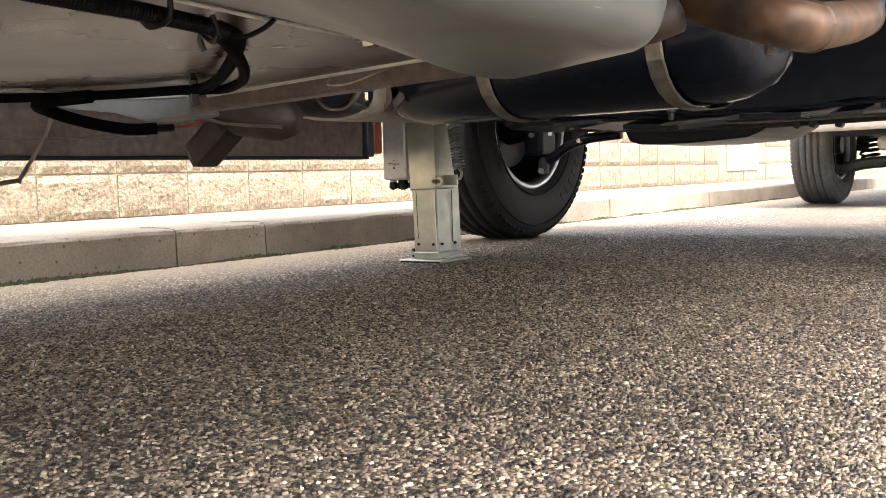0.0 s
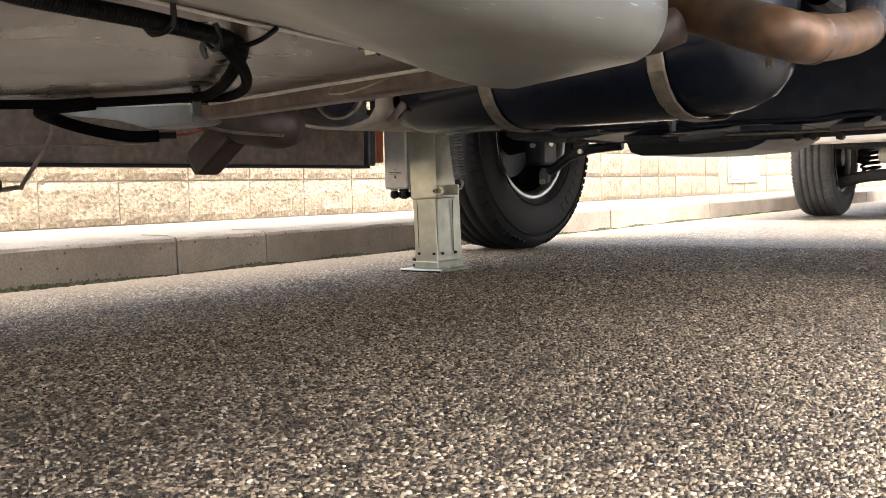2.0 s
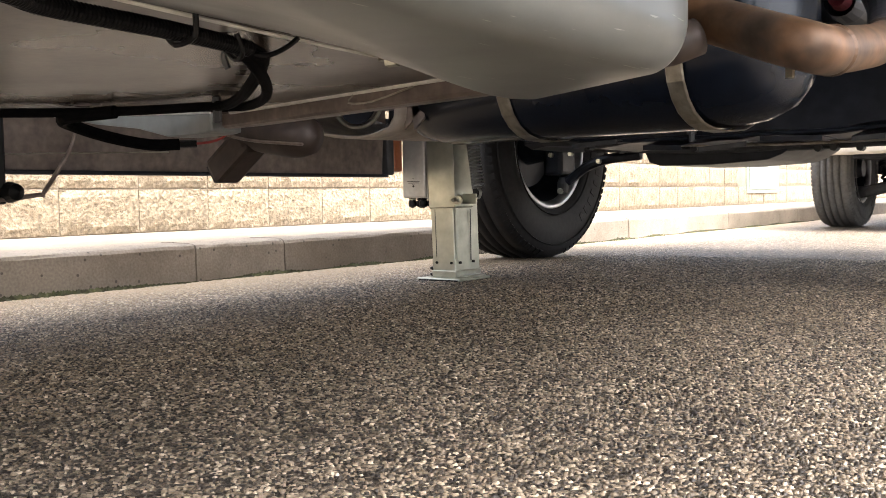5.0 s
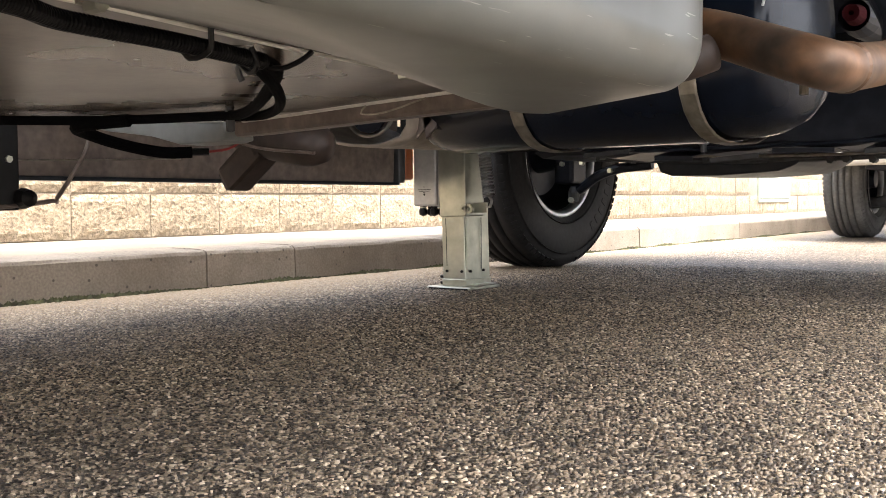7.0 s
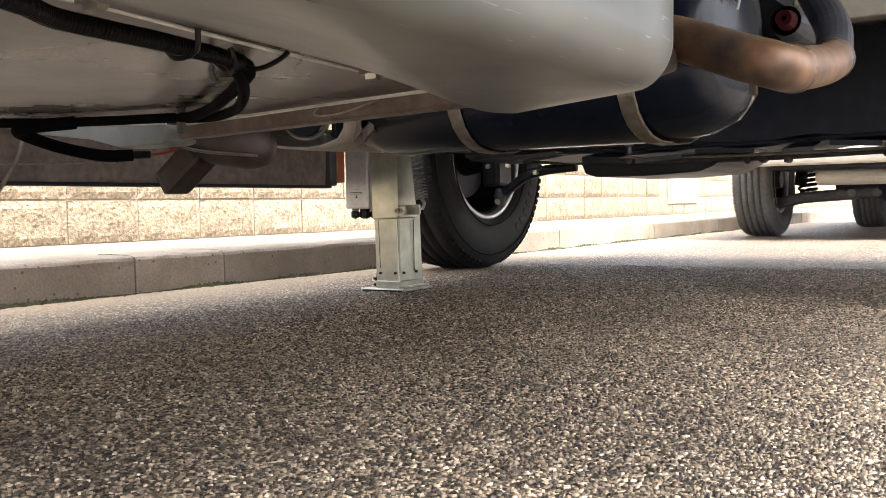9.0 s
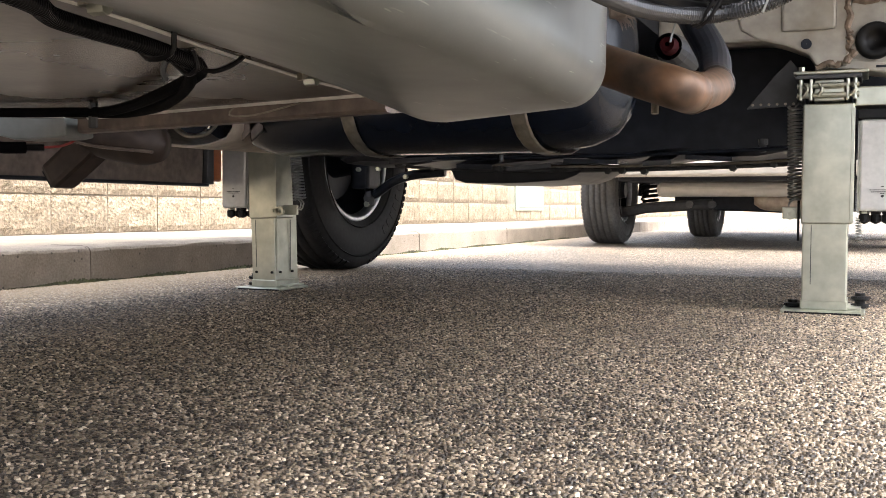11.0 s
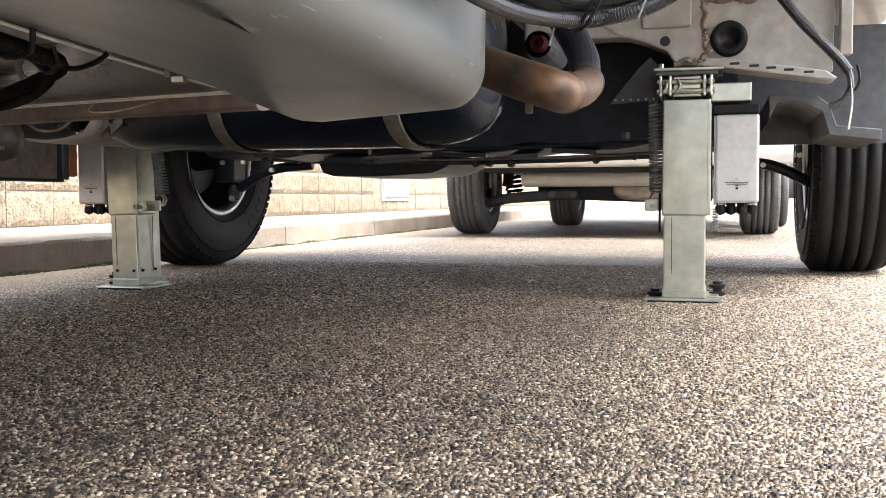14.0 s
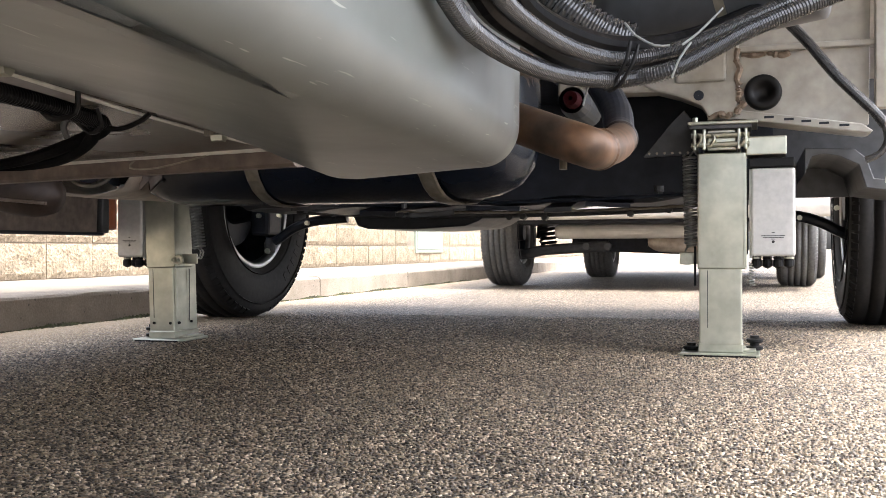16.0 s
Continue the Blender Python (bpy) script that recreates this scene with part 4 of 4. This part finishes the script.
# ---- harness under the panel ----
harness = thing("wiring_harness", "black corrugated wiring harness tied below the floor panel", "cable", (0.0, -1.7, 0.34))
part("corrugated_conduit", sweep(smooth_path([(0.165, -2.15, 0.338), (0.140, -2.04, 0.337), (0.125, -1.993, 0.337), (0.103, -1.955, 0.337), (0.094, -1.907, 0.337), (0.087, -1.855, 0.337), (0.075, -1.800, 0.337), (0.060, -1.745, 0.337)], 0.0009), 0.0070, 12, ridge=0.0013), CONDUIT, harness, "ribbed black conduit")
part("loop_cable", hose([(0.062, -1.752, 0.338), (0.030, -1.702, 0.337), (-0.056, -1.628, 0.336), (-0.140, -1.562, 0.335), (-0.216, -1.505, 0.335), (-0.300, -1.450, 0.336), (-0.350, -1.432, 0.338), (-0.380, -1.432, 0.339), (-0.452, -1.452, 0.339), (-0.530, -1.486, 0.339), (-0.60, -1.545, 0.339), (-0.68, -1.64, 0.339), (-0.80, -1.75, 0.339)], 0.0066), CABLE, harness, "smooth black cable loop")
part("branch_cable", hose([(0.060, -1.755, 0.336), (0.030, -1.715, 0.333), (-0.006, -1.672, 0.331), (-0.085, -1.588, 0.331), (-0.175, -1.505, 0.332), (-0.27, -1.435, 0.335), (-0.325, -1.410, 0.337), (-0.365, -1.425, 0.338)], 0.0060), CABLE, harness)
sleeve = part("cable_sleeve", hose([(-0.50, -1.475, 0.338), (-0.581, -1.50, 0.333), (-0.643, -1.44, 0.327), (-0.674, -1.36, 0.316), (-0.670, -1.29, 0.307), (-0.647, -1.25, 0.308)], 0.0095), CABLE, harness, "flat black fabric sleeve")
part("sleeve_end", hose([(-0.660, -1.268, 0.3075), (-0.645, -1.245, 0.3085), (-0.630, -1.228, 0.309)], 0.0062, None, 8, 0.004), DARKPLASTIC, sleeve)
part("red_wire", hose([(-0.632, -1.232, 0.309), (-0.615, -1.215, 0.311), (-0.600, -1.20, 0.318), (-0.575, -1.20, 0.332)], 0.0022, None, 6), REDWIRE, harness, "thin red wire")
for pts in ([(0.108, -1.838, 0.348), (0.104, -1.836, 0.331), (0.085, -1.838, 0.327), (0.068, -1.834, 0.338)], [(0.072, -1.768, 0.345), (0.072, -1.762, 0.331), (0.058, -1.757, 0.327), (0.044, -1.758, 0.338)]):
    part("cable_tie", hose(pts, 0.0022, None, 6, 0.005), DARKPLASTIC, harness)
part("tie_tail", hose([(0.052, -1.742, 0.336), (0.064, -1.728, 0.333), (0.078, -1.718, 0.340), (0.084, -1.712, 0.347)], 0.0024, None, 6, 0.005), DARKPLASTIC, harness)
part("cable_strap", sweep([Vector((-0.338, -1.436, 0.350)), Vector((-0.342, -1.432, 0.336)), Vector((-0.346, -1.428, 0.318))], 0.0058, 6), GREYSTEEL, harness, "grey webbing strap")
part("hanging_strap", hose([(0.010, -1.722, 0.349), (0.004, -1.722, 0.338), (0.006, -1.719, 0.328)], 0.0028, None, 6, 0.005), GREYSTEEL, harness)
hold = thing("panel_bolt", "pale hexagonal bolt head in the floor panel", "bolt", (0.09, -1.6, 0.34), group="panel bolts")
part("bolt_head", bolt((0.074, -1.578, 0.342), "x", 0.0055, 0.013), ZINC, hold)
part("washer", bolt((0.066, -1.578, 0.3465), "z", 0.0075, 0.007), STRAP, hold)
copy_thing(hold, pose(0.153, -1.972, 0.34))
copy_thing(hold, pose(-0.52, -1.50, 0.336))

ledge = thing("cross_bracket", "pale grey folded sheet bracket below the floor", "bracket", (-0.7, -1.25, 0.35))
part("bracket_sheet", prism([(-0.98, 0.372), (-0.555, 0.352), (-0.552, 0.324), (-0.57, 0.321), (-0.66, 0.320), (-0.74, 0.338), (-0.86, 0.352)], "y", -1.262, -1.20, 0.003), PALEGREY, ledge)
part("bracket_lip", sweep([Vector((-0.98, -1.264, 0.373)), Vector((-0.553, -1.264, 0.353))], 0.0025, 6), TRIM, ledge)
part("hook_rod", hose([(-0.90, -1.27, 0.36), (-0.90, -1.282, 0.314), (-0.90, -1.338, 0.235), (-0.90, -1.345, 0.231), (-0.90, -1.422, 0.222), (-0.90, -1.50, 0.218)], 0.004, None, 8), SKIRT, ledge, "thin bent steel rod")
part("stay_wire", sweep([Vector((-0.93, -1.40, 0.300)), Vector((-0.93, -1.05, 0.312))], 0.0015, 6), STRAP, ledge)
step = thing("step_bracket", "black plastic bracket hanging by the skirt", "bracket", (-0.9, -1.45, 0.3))
part("bracket_plate", box(-0.92, -0.90, -1.50, -1.405, 0.215, 0.36, 0.004), DARKPLASTIC, step)
part("bracket_bolt", bolt((-0.898, -1.425, 0.30), "x", 0.006, 0.008), ZINC, step)
part("bracket_knob", lathe([(0.0, 0.0005), (0.0, 0.018), (0.02, 0.014), (0.03, 0.0005)], (-0.90, -1.40, 0.235), "x", 14), DARKPLASTIC, step)

# ---- chassis rail on the open side ----
rail = thing("chassis_rail", "cream painted chassis rail with torn brown sealant", "chassis", (0.66, -0.1, 0.55))
part("rail_web", prism([(0.50, 0.534), (0.60, 0.520), (0.80, 0.487), (0.815, 0.49), (0.82, 0.81), (0.50, 0.81)], "y", -0.19, -0.175, 0.002), CHASSIS, rail, "cream painted web plate")
part("rail_flange", prism([(0.485, 0.512), (0.56, 0.508), (0.81, 0.470), (0.822, 0.474), (0.80, 0.490), (0.60, 0.522), (0.55, 0.530)], "y", -0.215, -0.12, 0.003), CHASSIS, rail, "perforated lower flange")
for x, z in ((0.615, 0.511), (0.655, 0.505), (0.69, 0.4995), (0.725, 0.494), (0.765, 0.488)):
    part("flange_slot", box(x - 0.010, x + 0.010, -0.2175, -0.214, z - 0.0025, z + 0.0025, 0.001), UNDERBODY, rail)
part("rail_top", box(0.54, 0.83, -0.205, -0.16, 0.655, 0.668, 0.003), CHASSIS, rail)
part("rail_side", box(0.545, 0.56, -0.19, 0.6, 0.52, 0.66, 0.003), CHASSIS, rail)
part("cross_member", prism([(0.335, 0.600), (0.37, 0.578), (0.43, 0.560), (0.475, 0.540), (0.49, 0.515), (0.55, 0.515), (0.556, 0.60), (0.55, 0.80), (0.30, 0.80)], "y", -0.23, -0.16, 0.005), CHASSIS, rail, "cream cross member with a raised panel")
part("raised_panel", box(0.42, 0.528, -0.237, -0.228, 0.590, 0.72, 0.006), CHASSIS, rail)
part("cross_beam", box(0.16, 0.40, -0.225, -0.16, 0.575, 0.80, 0.006), CHASSIS, rail)
part("drain_hole", lathe([(-0.2325, 0.0005), (-0.2325, 0.011), (-0.229, 0.011)], (0.470, 0, 0.562), "y", 16), UNDERBODY, rail)
part("grommet", lathe([(-0.188, 0.040), (-0.205, 0.037), (-0.207, 0.033), (-0.206, 0.021), (-0.193, 0.017), (-0.193, 0.0005)], (0.603, 0, 0.568), "y", 28), DARKPLASTIC, rail, "round black rubber grommet", smooth=True)
rngs = random.Random(9)
for n_, (xa, za, xb, zb) in enumerate(((0.552, 0.66, 0.553, 0.58), (0.553, 0.578, 0.556, 0.545), (0.490, 0.514, 0.545, 0.520), (0.545, 0.522, 0.565, 0.54), (0.56, 0.655, 0.66, 0.648))):
    pth = smooth_path([(xa + (xb - xa) * k / 6 + rngs.uniform(-0.004, 0.004), -0.2285 if n_ < 4 else -0.1895, za + (zb - za) * k / 6 + rngs.uniform(-0.004, 0.004)) for k in range(7)], 0.005)
    wob = [0.003 + 0.008 * (0.5 + 0.5 * noise.noise(Vector((n_ * 7.1, k * 0.45, 0)))) for k in range(40)]
    part("sealant_bead", sweep(pth, lambda s, w=wob: w[int(s * 39)], 7), SEALANT, rail, "torn brown sealant")
part("web_end", box(0.825, 0.850, -0.22, -0.19, 0.52, 0.80, 0.003), CHASSIS, rail)
part("inner_shelf", prism([(0.690, 0.392), (0.705, 0.43), (0.73, 0.436), (0.76, 0.43), (0.80, 0.41), (0.815, 0.36), (0.92, 0.345), (0.92, 0.37), (0.83, 0.38), (0.815, 0.425), (0.79, 0.445), (0.69, 0.45)], "y", -0.14, 0.25, 0.002), GREYSTEEL, rail, "dark grey folded inner panel")
part("inner_wall", box(0.56, 1.0, 0.25, 0.27, 0.36, 0.655), GREYSTEEL, rail)
part("gusset", prism([(0.345, 0.437), (0.452, 0.441), (0.455, 0.515), (0.435, 0.540), (0.405, 0.51)], "y", -0.165, -0.155, 0.001), GREYSTEEL, rail, "dark triangular gusset plate")
for k in range(6):
    part("spot_weld", bolt((0.358 + 0.017 * k, -0.167, 0.445), "y", 0.003, 0.004), STRAP, rail)

mount = thing("jack_mount", "galvanised hinge bracket bolted under the chassis rail", "bracket", (0.52, -0.2, 0.47))
part("top_plate", box(0.448, 0.592, -0.265, -0.13, 0.494, 0.501, 0.002), ZINC, mount)
part("top_channel", box(0.452, 0.580, -0.262, -0.14, 0.485, 0.494, 0.002), GREYSTEEL, mount)
for x in (0.462, 0.482, 0.553, 0.567):
    part("hinge_ear", box(x - 0.004, x + 0.004, -0.258, -0.15, 0.440, 0.487, 0.003), ZINC, mount)
for z in (0.452, 0.472):
    part("hinge_pin", sweep([Vector((0.455, -0.252, z)), Vector((0.575, -0.252, z))], 0.006, 10), ZINC, mount)
for x in (0.470, 0.498, 0.561):
    part("clip_pin", hose([(x, -0.262, 0.474), (x + 0.006, -0.266, 0.462), (x - 0.002, -0.264, 0.450)], 0.0035, None, 8, 0.004), ZINC, mount)
part("hinge_block", box(0.488, 0.548, -0.245, -0.16, 0.440, 0.486, 0.003), ZINC, mount)
part("side_plate", box(0.567, 0.650, -0.245, -0.16, 0.428, 0.468, 0.003), ZINC, mount, "grey steel side plate")
part("plate_bolt", bolt((0.463, -0.25, 0.506), "z", 0.006, 0.010), ZINC, mount)

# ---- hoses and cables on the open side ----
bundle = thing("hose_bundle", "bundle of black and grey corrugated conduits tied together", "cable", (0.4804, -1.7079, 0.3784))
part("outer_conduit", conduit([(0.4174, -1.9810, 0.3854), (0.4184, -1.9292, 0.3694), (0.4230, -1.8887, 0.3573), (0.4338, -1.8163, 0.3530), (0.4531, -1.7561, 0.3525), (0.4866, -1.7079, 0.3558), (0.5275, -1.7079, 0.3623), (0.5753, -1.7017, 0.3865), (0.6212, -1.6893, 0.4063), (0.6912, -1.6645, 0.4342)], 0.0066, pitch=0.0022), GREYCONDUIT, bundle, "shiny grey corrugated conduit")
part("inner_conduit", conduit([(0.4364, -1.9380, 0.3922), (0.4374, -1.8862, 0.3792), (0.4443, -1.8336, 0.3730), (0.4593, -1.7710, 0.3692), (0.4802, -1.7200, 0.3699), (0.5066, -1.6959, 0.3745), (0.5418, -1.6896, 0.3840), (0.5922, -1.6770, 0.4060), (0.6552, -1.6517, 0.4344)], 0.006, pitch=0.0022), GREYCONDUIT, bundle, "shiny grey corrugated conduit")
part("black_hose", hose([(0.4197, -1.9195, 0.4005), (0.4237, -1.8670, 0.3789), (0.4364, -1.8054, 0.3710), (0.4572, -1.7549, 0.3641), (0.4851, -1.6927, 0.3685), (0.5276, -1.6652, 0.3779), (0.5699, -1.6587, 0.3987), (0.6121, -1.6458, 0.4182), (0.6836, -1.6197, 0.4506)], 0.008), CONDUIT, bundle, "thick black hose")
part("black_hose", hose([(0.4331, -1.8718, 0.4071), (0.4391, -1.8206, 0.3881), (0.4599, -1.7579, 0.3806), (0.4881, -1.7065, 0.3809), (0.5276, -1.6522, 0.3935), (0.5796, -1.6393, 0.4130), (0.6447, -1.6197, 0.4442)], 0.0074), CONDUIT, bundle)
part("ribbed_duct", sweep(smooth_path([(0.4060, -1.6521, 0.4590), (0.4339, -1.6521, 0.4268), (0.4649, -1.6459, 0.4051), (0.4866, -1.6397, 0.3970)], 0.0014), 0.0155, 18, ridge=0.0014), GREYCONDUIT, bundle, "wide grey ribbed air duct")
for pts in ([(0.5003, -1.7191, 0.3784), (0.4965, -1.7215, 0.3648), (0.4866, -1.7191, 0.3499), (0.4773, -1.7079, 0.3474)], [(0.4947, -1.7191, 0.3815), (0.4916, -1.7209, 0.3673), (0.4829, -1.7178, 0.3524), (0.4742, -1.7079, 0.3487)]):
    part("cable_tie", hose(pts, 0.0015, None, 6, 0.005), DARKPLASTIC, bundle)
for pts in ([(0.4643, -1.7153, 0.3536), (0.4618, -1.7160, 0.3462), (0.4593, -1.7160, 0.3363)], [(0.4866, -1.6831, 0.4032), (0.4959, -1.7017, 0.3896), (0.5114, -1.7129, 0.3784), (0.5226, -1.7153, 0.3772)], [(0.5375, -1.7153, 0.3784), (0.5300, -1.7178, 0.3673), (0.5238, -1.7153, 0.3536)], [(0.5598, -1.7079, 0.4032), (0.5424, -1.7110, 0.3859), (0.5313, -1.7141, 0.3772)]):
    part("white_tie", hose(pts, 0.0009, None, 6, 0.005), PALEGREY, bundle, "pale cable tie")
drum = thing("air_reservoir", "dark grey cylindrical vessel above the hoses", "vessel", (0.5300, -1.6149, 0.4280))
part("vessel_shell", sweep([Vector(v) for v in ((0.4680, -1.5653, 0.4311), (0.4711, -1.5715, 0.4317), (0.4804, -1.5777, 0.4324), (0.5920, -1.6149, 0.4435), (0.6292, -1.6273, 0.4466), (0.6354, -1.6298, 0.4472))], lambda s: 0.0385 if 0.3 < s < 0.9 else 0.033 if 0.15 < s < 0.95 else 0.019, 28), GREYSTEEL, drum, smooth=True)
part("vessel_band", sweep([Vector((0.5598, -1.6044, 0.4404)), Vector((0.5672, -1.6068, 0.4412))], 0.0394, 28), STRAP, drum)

lead = thing("sensor_cable", "black ribbed cable running down the chassis rail", "cable", (0.75, -0.3, 0.55))
part("ribbed_lead", conduit([(0.62, -0.33, 0.72), (0.687, -0.34, 0.641), (0.74, -0.345, 0.571), (0.802, -0.35, 0.503), (0.828, -0.35, 0.470)], 0.011), GREYCONDUIT, lead)
part("lead_tail", hose([(0.826, -0.35, 0.475), (0.832, -0.35, 0.44), (0.818, -0.35, 0.414), (0.792, -0.35, 0.402)], 0.007), GREYCONDUIT, lead)
part("tie_end", hose([(0.830, -0.355, 0.46), (0.834, -0.356, 0.41), (0.828, -0.356, 0.357)], 0.0018, None, 6), TRIM, lead)
part("tie_wrap", hose([(0.842, -0.36, 0.48), (0.846, -0.366, 0.45), (0.836, -0.368, 0.43)], 0.003, None, 6), DARKPLASTIC, lead)

# ---- suspension and underbody detail ----
susp = thing("suspension_arm", "black suspension arm with bolts inside the wheel", "suspension", (-0.8, 0.5, 0.3))
part("arm", hose([(-1.02, 0.66, 0.285), (-0.97, 0.60, 0.262), (-0.92, 0.56, 0.275), (-0.86, 0.54, 0.305), (-0.79, 0.54, 0.325), (-0.68, 0.55, 0.335)], 0.016), UNDERBODY, susp)
part("ball_joint", lathe([(0, 0.0005), (0, 0.016), (0.03, 0.020), (0.05, 0.012), (0.05, 0.0005)], (-0.975, 0.58, 0.222), "z", 14), GREYSTEEL, susp)
part("joint_bolt", bolt((-0.975, 0.565, 0.228), "y", 0.010, 0.016), ZINC, susp)
part("caliper", box(-1.04, -0.97, 0.56, 0.66, 0.28, 0.40, 0.012), UNDERBODY, susp)
for x, y, z in ((-0.99, 0.53, 0.345), (-0.90, 0.50, 0.345), (-0.80, 0.50, 0.318)):
    part("arm_bolt", bolt((x, y, z), "y", 0.008, 0.014), ZINC, susp)
arm2 = copy_thing(susp, pose(0, 0, 0))
arm2.matrix_basis = pose(0.71, 0.58, 0.30) @ Matrix.Diagonal((-1, 1, 1, 1))
under = thing("subframe_rail", "black subframe edge with brackets, bolts and bare metal edges", "subframe", (0, 0.3, 0.32))
part("front_edge", hose([(-0.74, 0.30, 0.349), (-0.55, 0.36, 0.339), (-0.3, 0.40, 0.332), (0.1, 0.42, 0.336), (0.42, 0.40, 0.344)], 0.010), GREYSTEEL, under)
part("bare_edge", hose([(-0.72, 0.22, 0.352), (-0.45, 0.28, 0.344), (-0.15, 0.30, 0.336), (0.2, 0.32, 0.339), (0.45, 0.30, 0.347)], 0.004, None, 6), STRAP, under)
part("sump_guard", prism([(-0.60, 0.34), (-0.585, 0.305), (-0.55, 0.294), (-0.40, 0.292), (-0.24, 0.300), (-0.20, 0.314), (-0.16, 0.34)], "y", 0.40, 0.85, 0.005), UNDERBODY, under, "black drip pan below the engine")
for k, (x, w_, y, z, lean) in enumerate(((-0.36, 0.10, 0.05, 0.330, 4), (-0.22, 0.12, 0.08, 0.322, -7), (-0.05, 0.14, 0.06, 0.328, 3), (0.11, 0.07, 0.09, 0.334, -4), (0.24, 0.11, 0.07, 0.338, 6), (-0.55, 0.13, 0.06, 0.338, -5))):
    m = Matrix.Translation((x, y, z + 0.010)) @ Matrix.Rotation(radians(lean * 0.6), 4, "Y") @ Matrix.Rotation(radians(9 - 5 * (k % 3)), 4, "X")
    q = box(-w_ / 2, w_ / 2, -0.06, 0.06, -0.0015, 0.0015, 0.0006, m=m)
    box(-w_ / 2, w_ / 2, -0.062, -0.059, -0.010, 0.0015, 0.0006, bm=q, m=m)
    box(-w_ / 2 + 0.01, -w_ / 2 + 0.03, -0.055, -0.03, -0.008, 0.0, 0.001, bm=q, m=m)
    part("folded_plate", q, GREYSTEEL if k % 2 else UNDERBODY, under, "creased sheet metal plate")
for x, y, z in ((-0.30, 0.03, 0.352), (0.36, 0.06, 0.366)):
    part("hanging_bolt", lathe([(0.02, 0.0005), (0.02, 0.012), (0.006, 0.012), (0.005, 0.008), (-0.012, 0.008), (-0.012, 0.0005)], (x, y, z), "z", 10), GREYSTEEL, under)
part("pipe_run", hose([(-0.78, 0.02, 0.372), (-0.5, 0.035, 0.352), (-0.2, 0.04, 0.350), (0.1, 0.045, 0.353), (0.42, 0.04, 0.362)], 0.005, None, 8, 0.03), UNDERBODY, under)
part("seam_edge", hose([(-0.30, 0.052, 0.352), (0.0, 0.054, 0.354), (0.3, 0.056, 0.362), (0.56, 0.058, 0.370)], 0.0022, None, 6, 0.03), STRAP, under, "bare metal seam edge")
for x, y, z in ((-0.66, 0.18, 0.347), (-0.60, 0.25, 0.337), (-0.40, 0.30, 0.334), (-0.10, 0.40, 0.325), (-0.06, 0.40, 0.326), (0.0, 0.42, 0.324), (0.25, 0.40, 0.330), (0.36, 0.36, 0.338)):
    part("bracket_bolt", bolt((x, y, z), "y", 0.010, 0.03), GREYSTEEL, under)
red = thing("hose_coupling", "dark red hose coupling behind the exhaust pipe", "coupling", (0.335, -1.06, 0.44))
part("coupling_body", lathe([(-1.065, 0.003), (-1.067, 0.010), (-1.045, 0.013), (-1.03, 0.0005)], (0.336, 0, 0.442), "y", 18), REDPLASTIC, red)
part("coupling_sleeve", lathe([(-1.045, 0.019), (-1.01, 0.023), (-0.90, 0.022), (-0.90, 0.0005)], (0.334, 0, 0.442), "y", 18), UNDERBODY, red)

# frayed strip at the end of the grey shell
fray = thing("frayed_strip", "frayed brown fibre strip hanging at the shell's end", "trim", (0.33, -1.3, 0.44))
part("strip_base", box(0.312, 0.334, -1.306, -1.298, 0.436, 0.468, 0.003), SEALANT, fray)
rf = random.Random(33)
for k in range(16):
    a = Vector((0.316 + 0.0012 * k, -1.302, 0.437 + rf.uniform(-0.002, 0.004)))
    b = a + Vector((rf.uniform(0.004, 0.014), rf.uniform(-0.004, 0.004), -rf.uniform(0.008, 0.018)))
    part("fibre", sweep([a, a.lerp(b, 0.5) + Vector((0.002, 0, 0.001)), b], lambda q: 0.0013 * (1 - 0.7 * q), 5), SEALANT, fray)
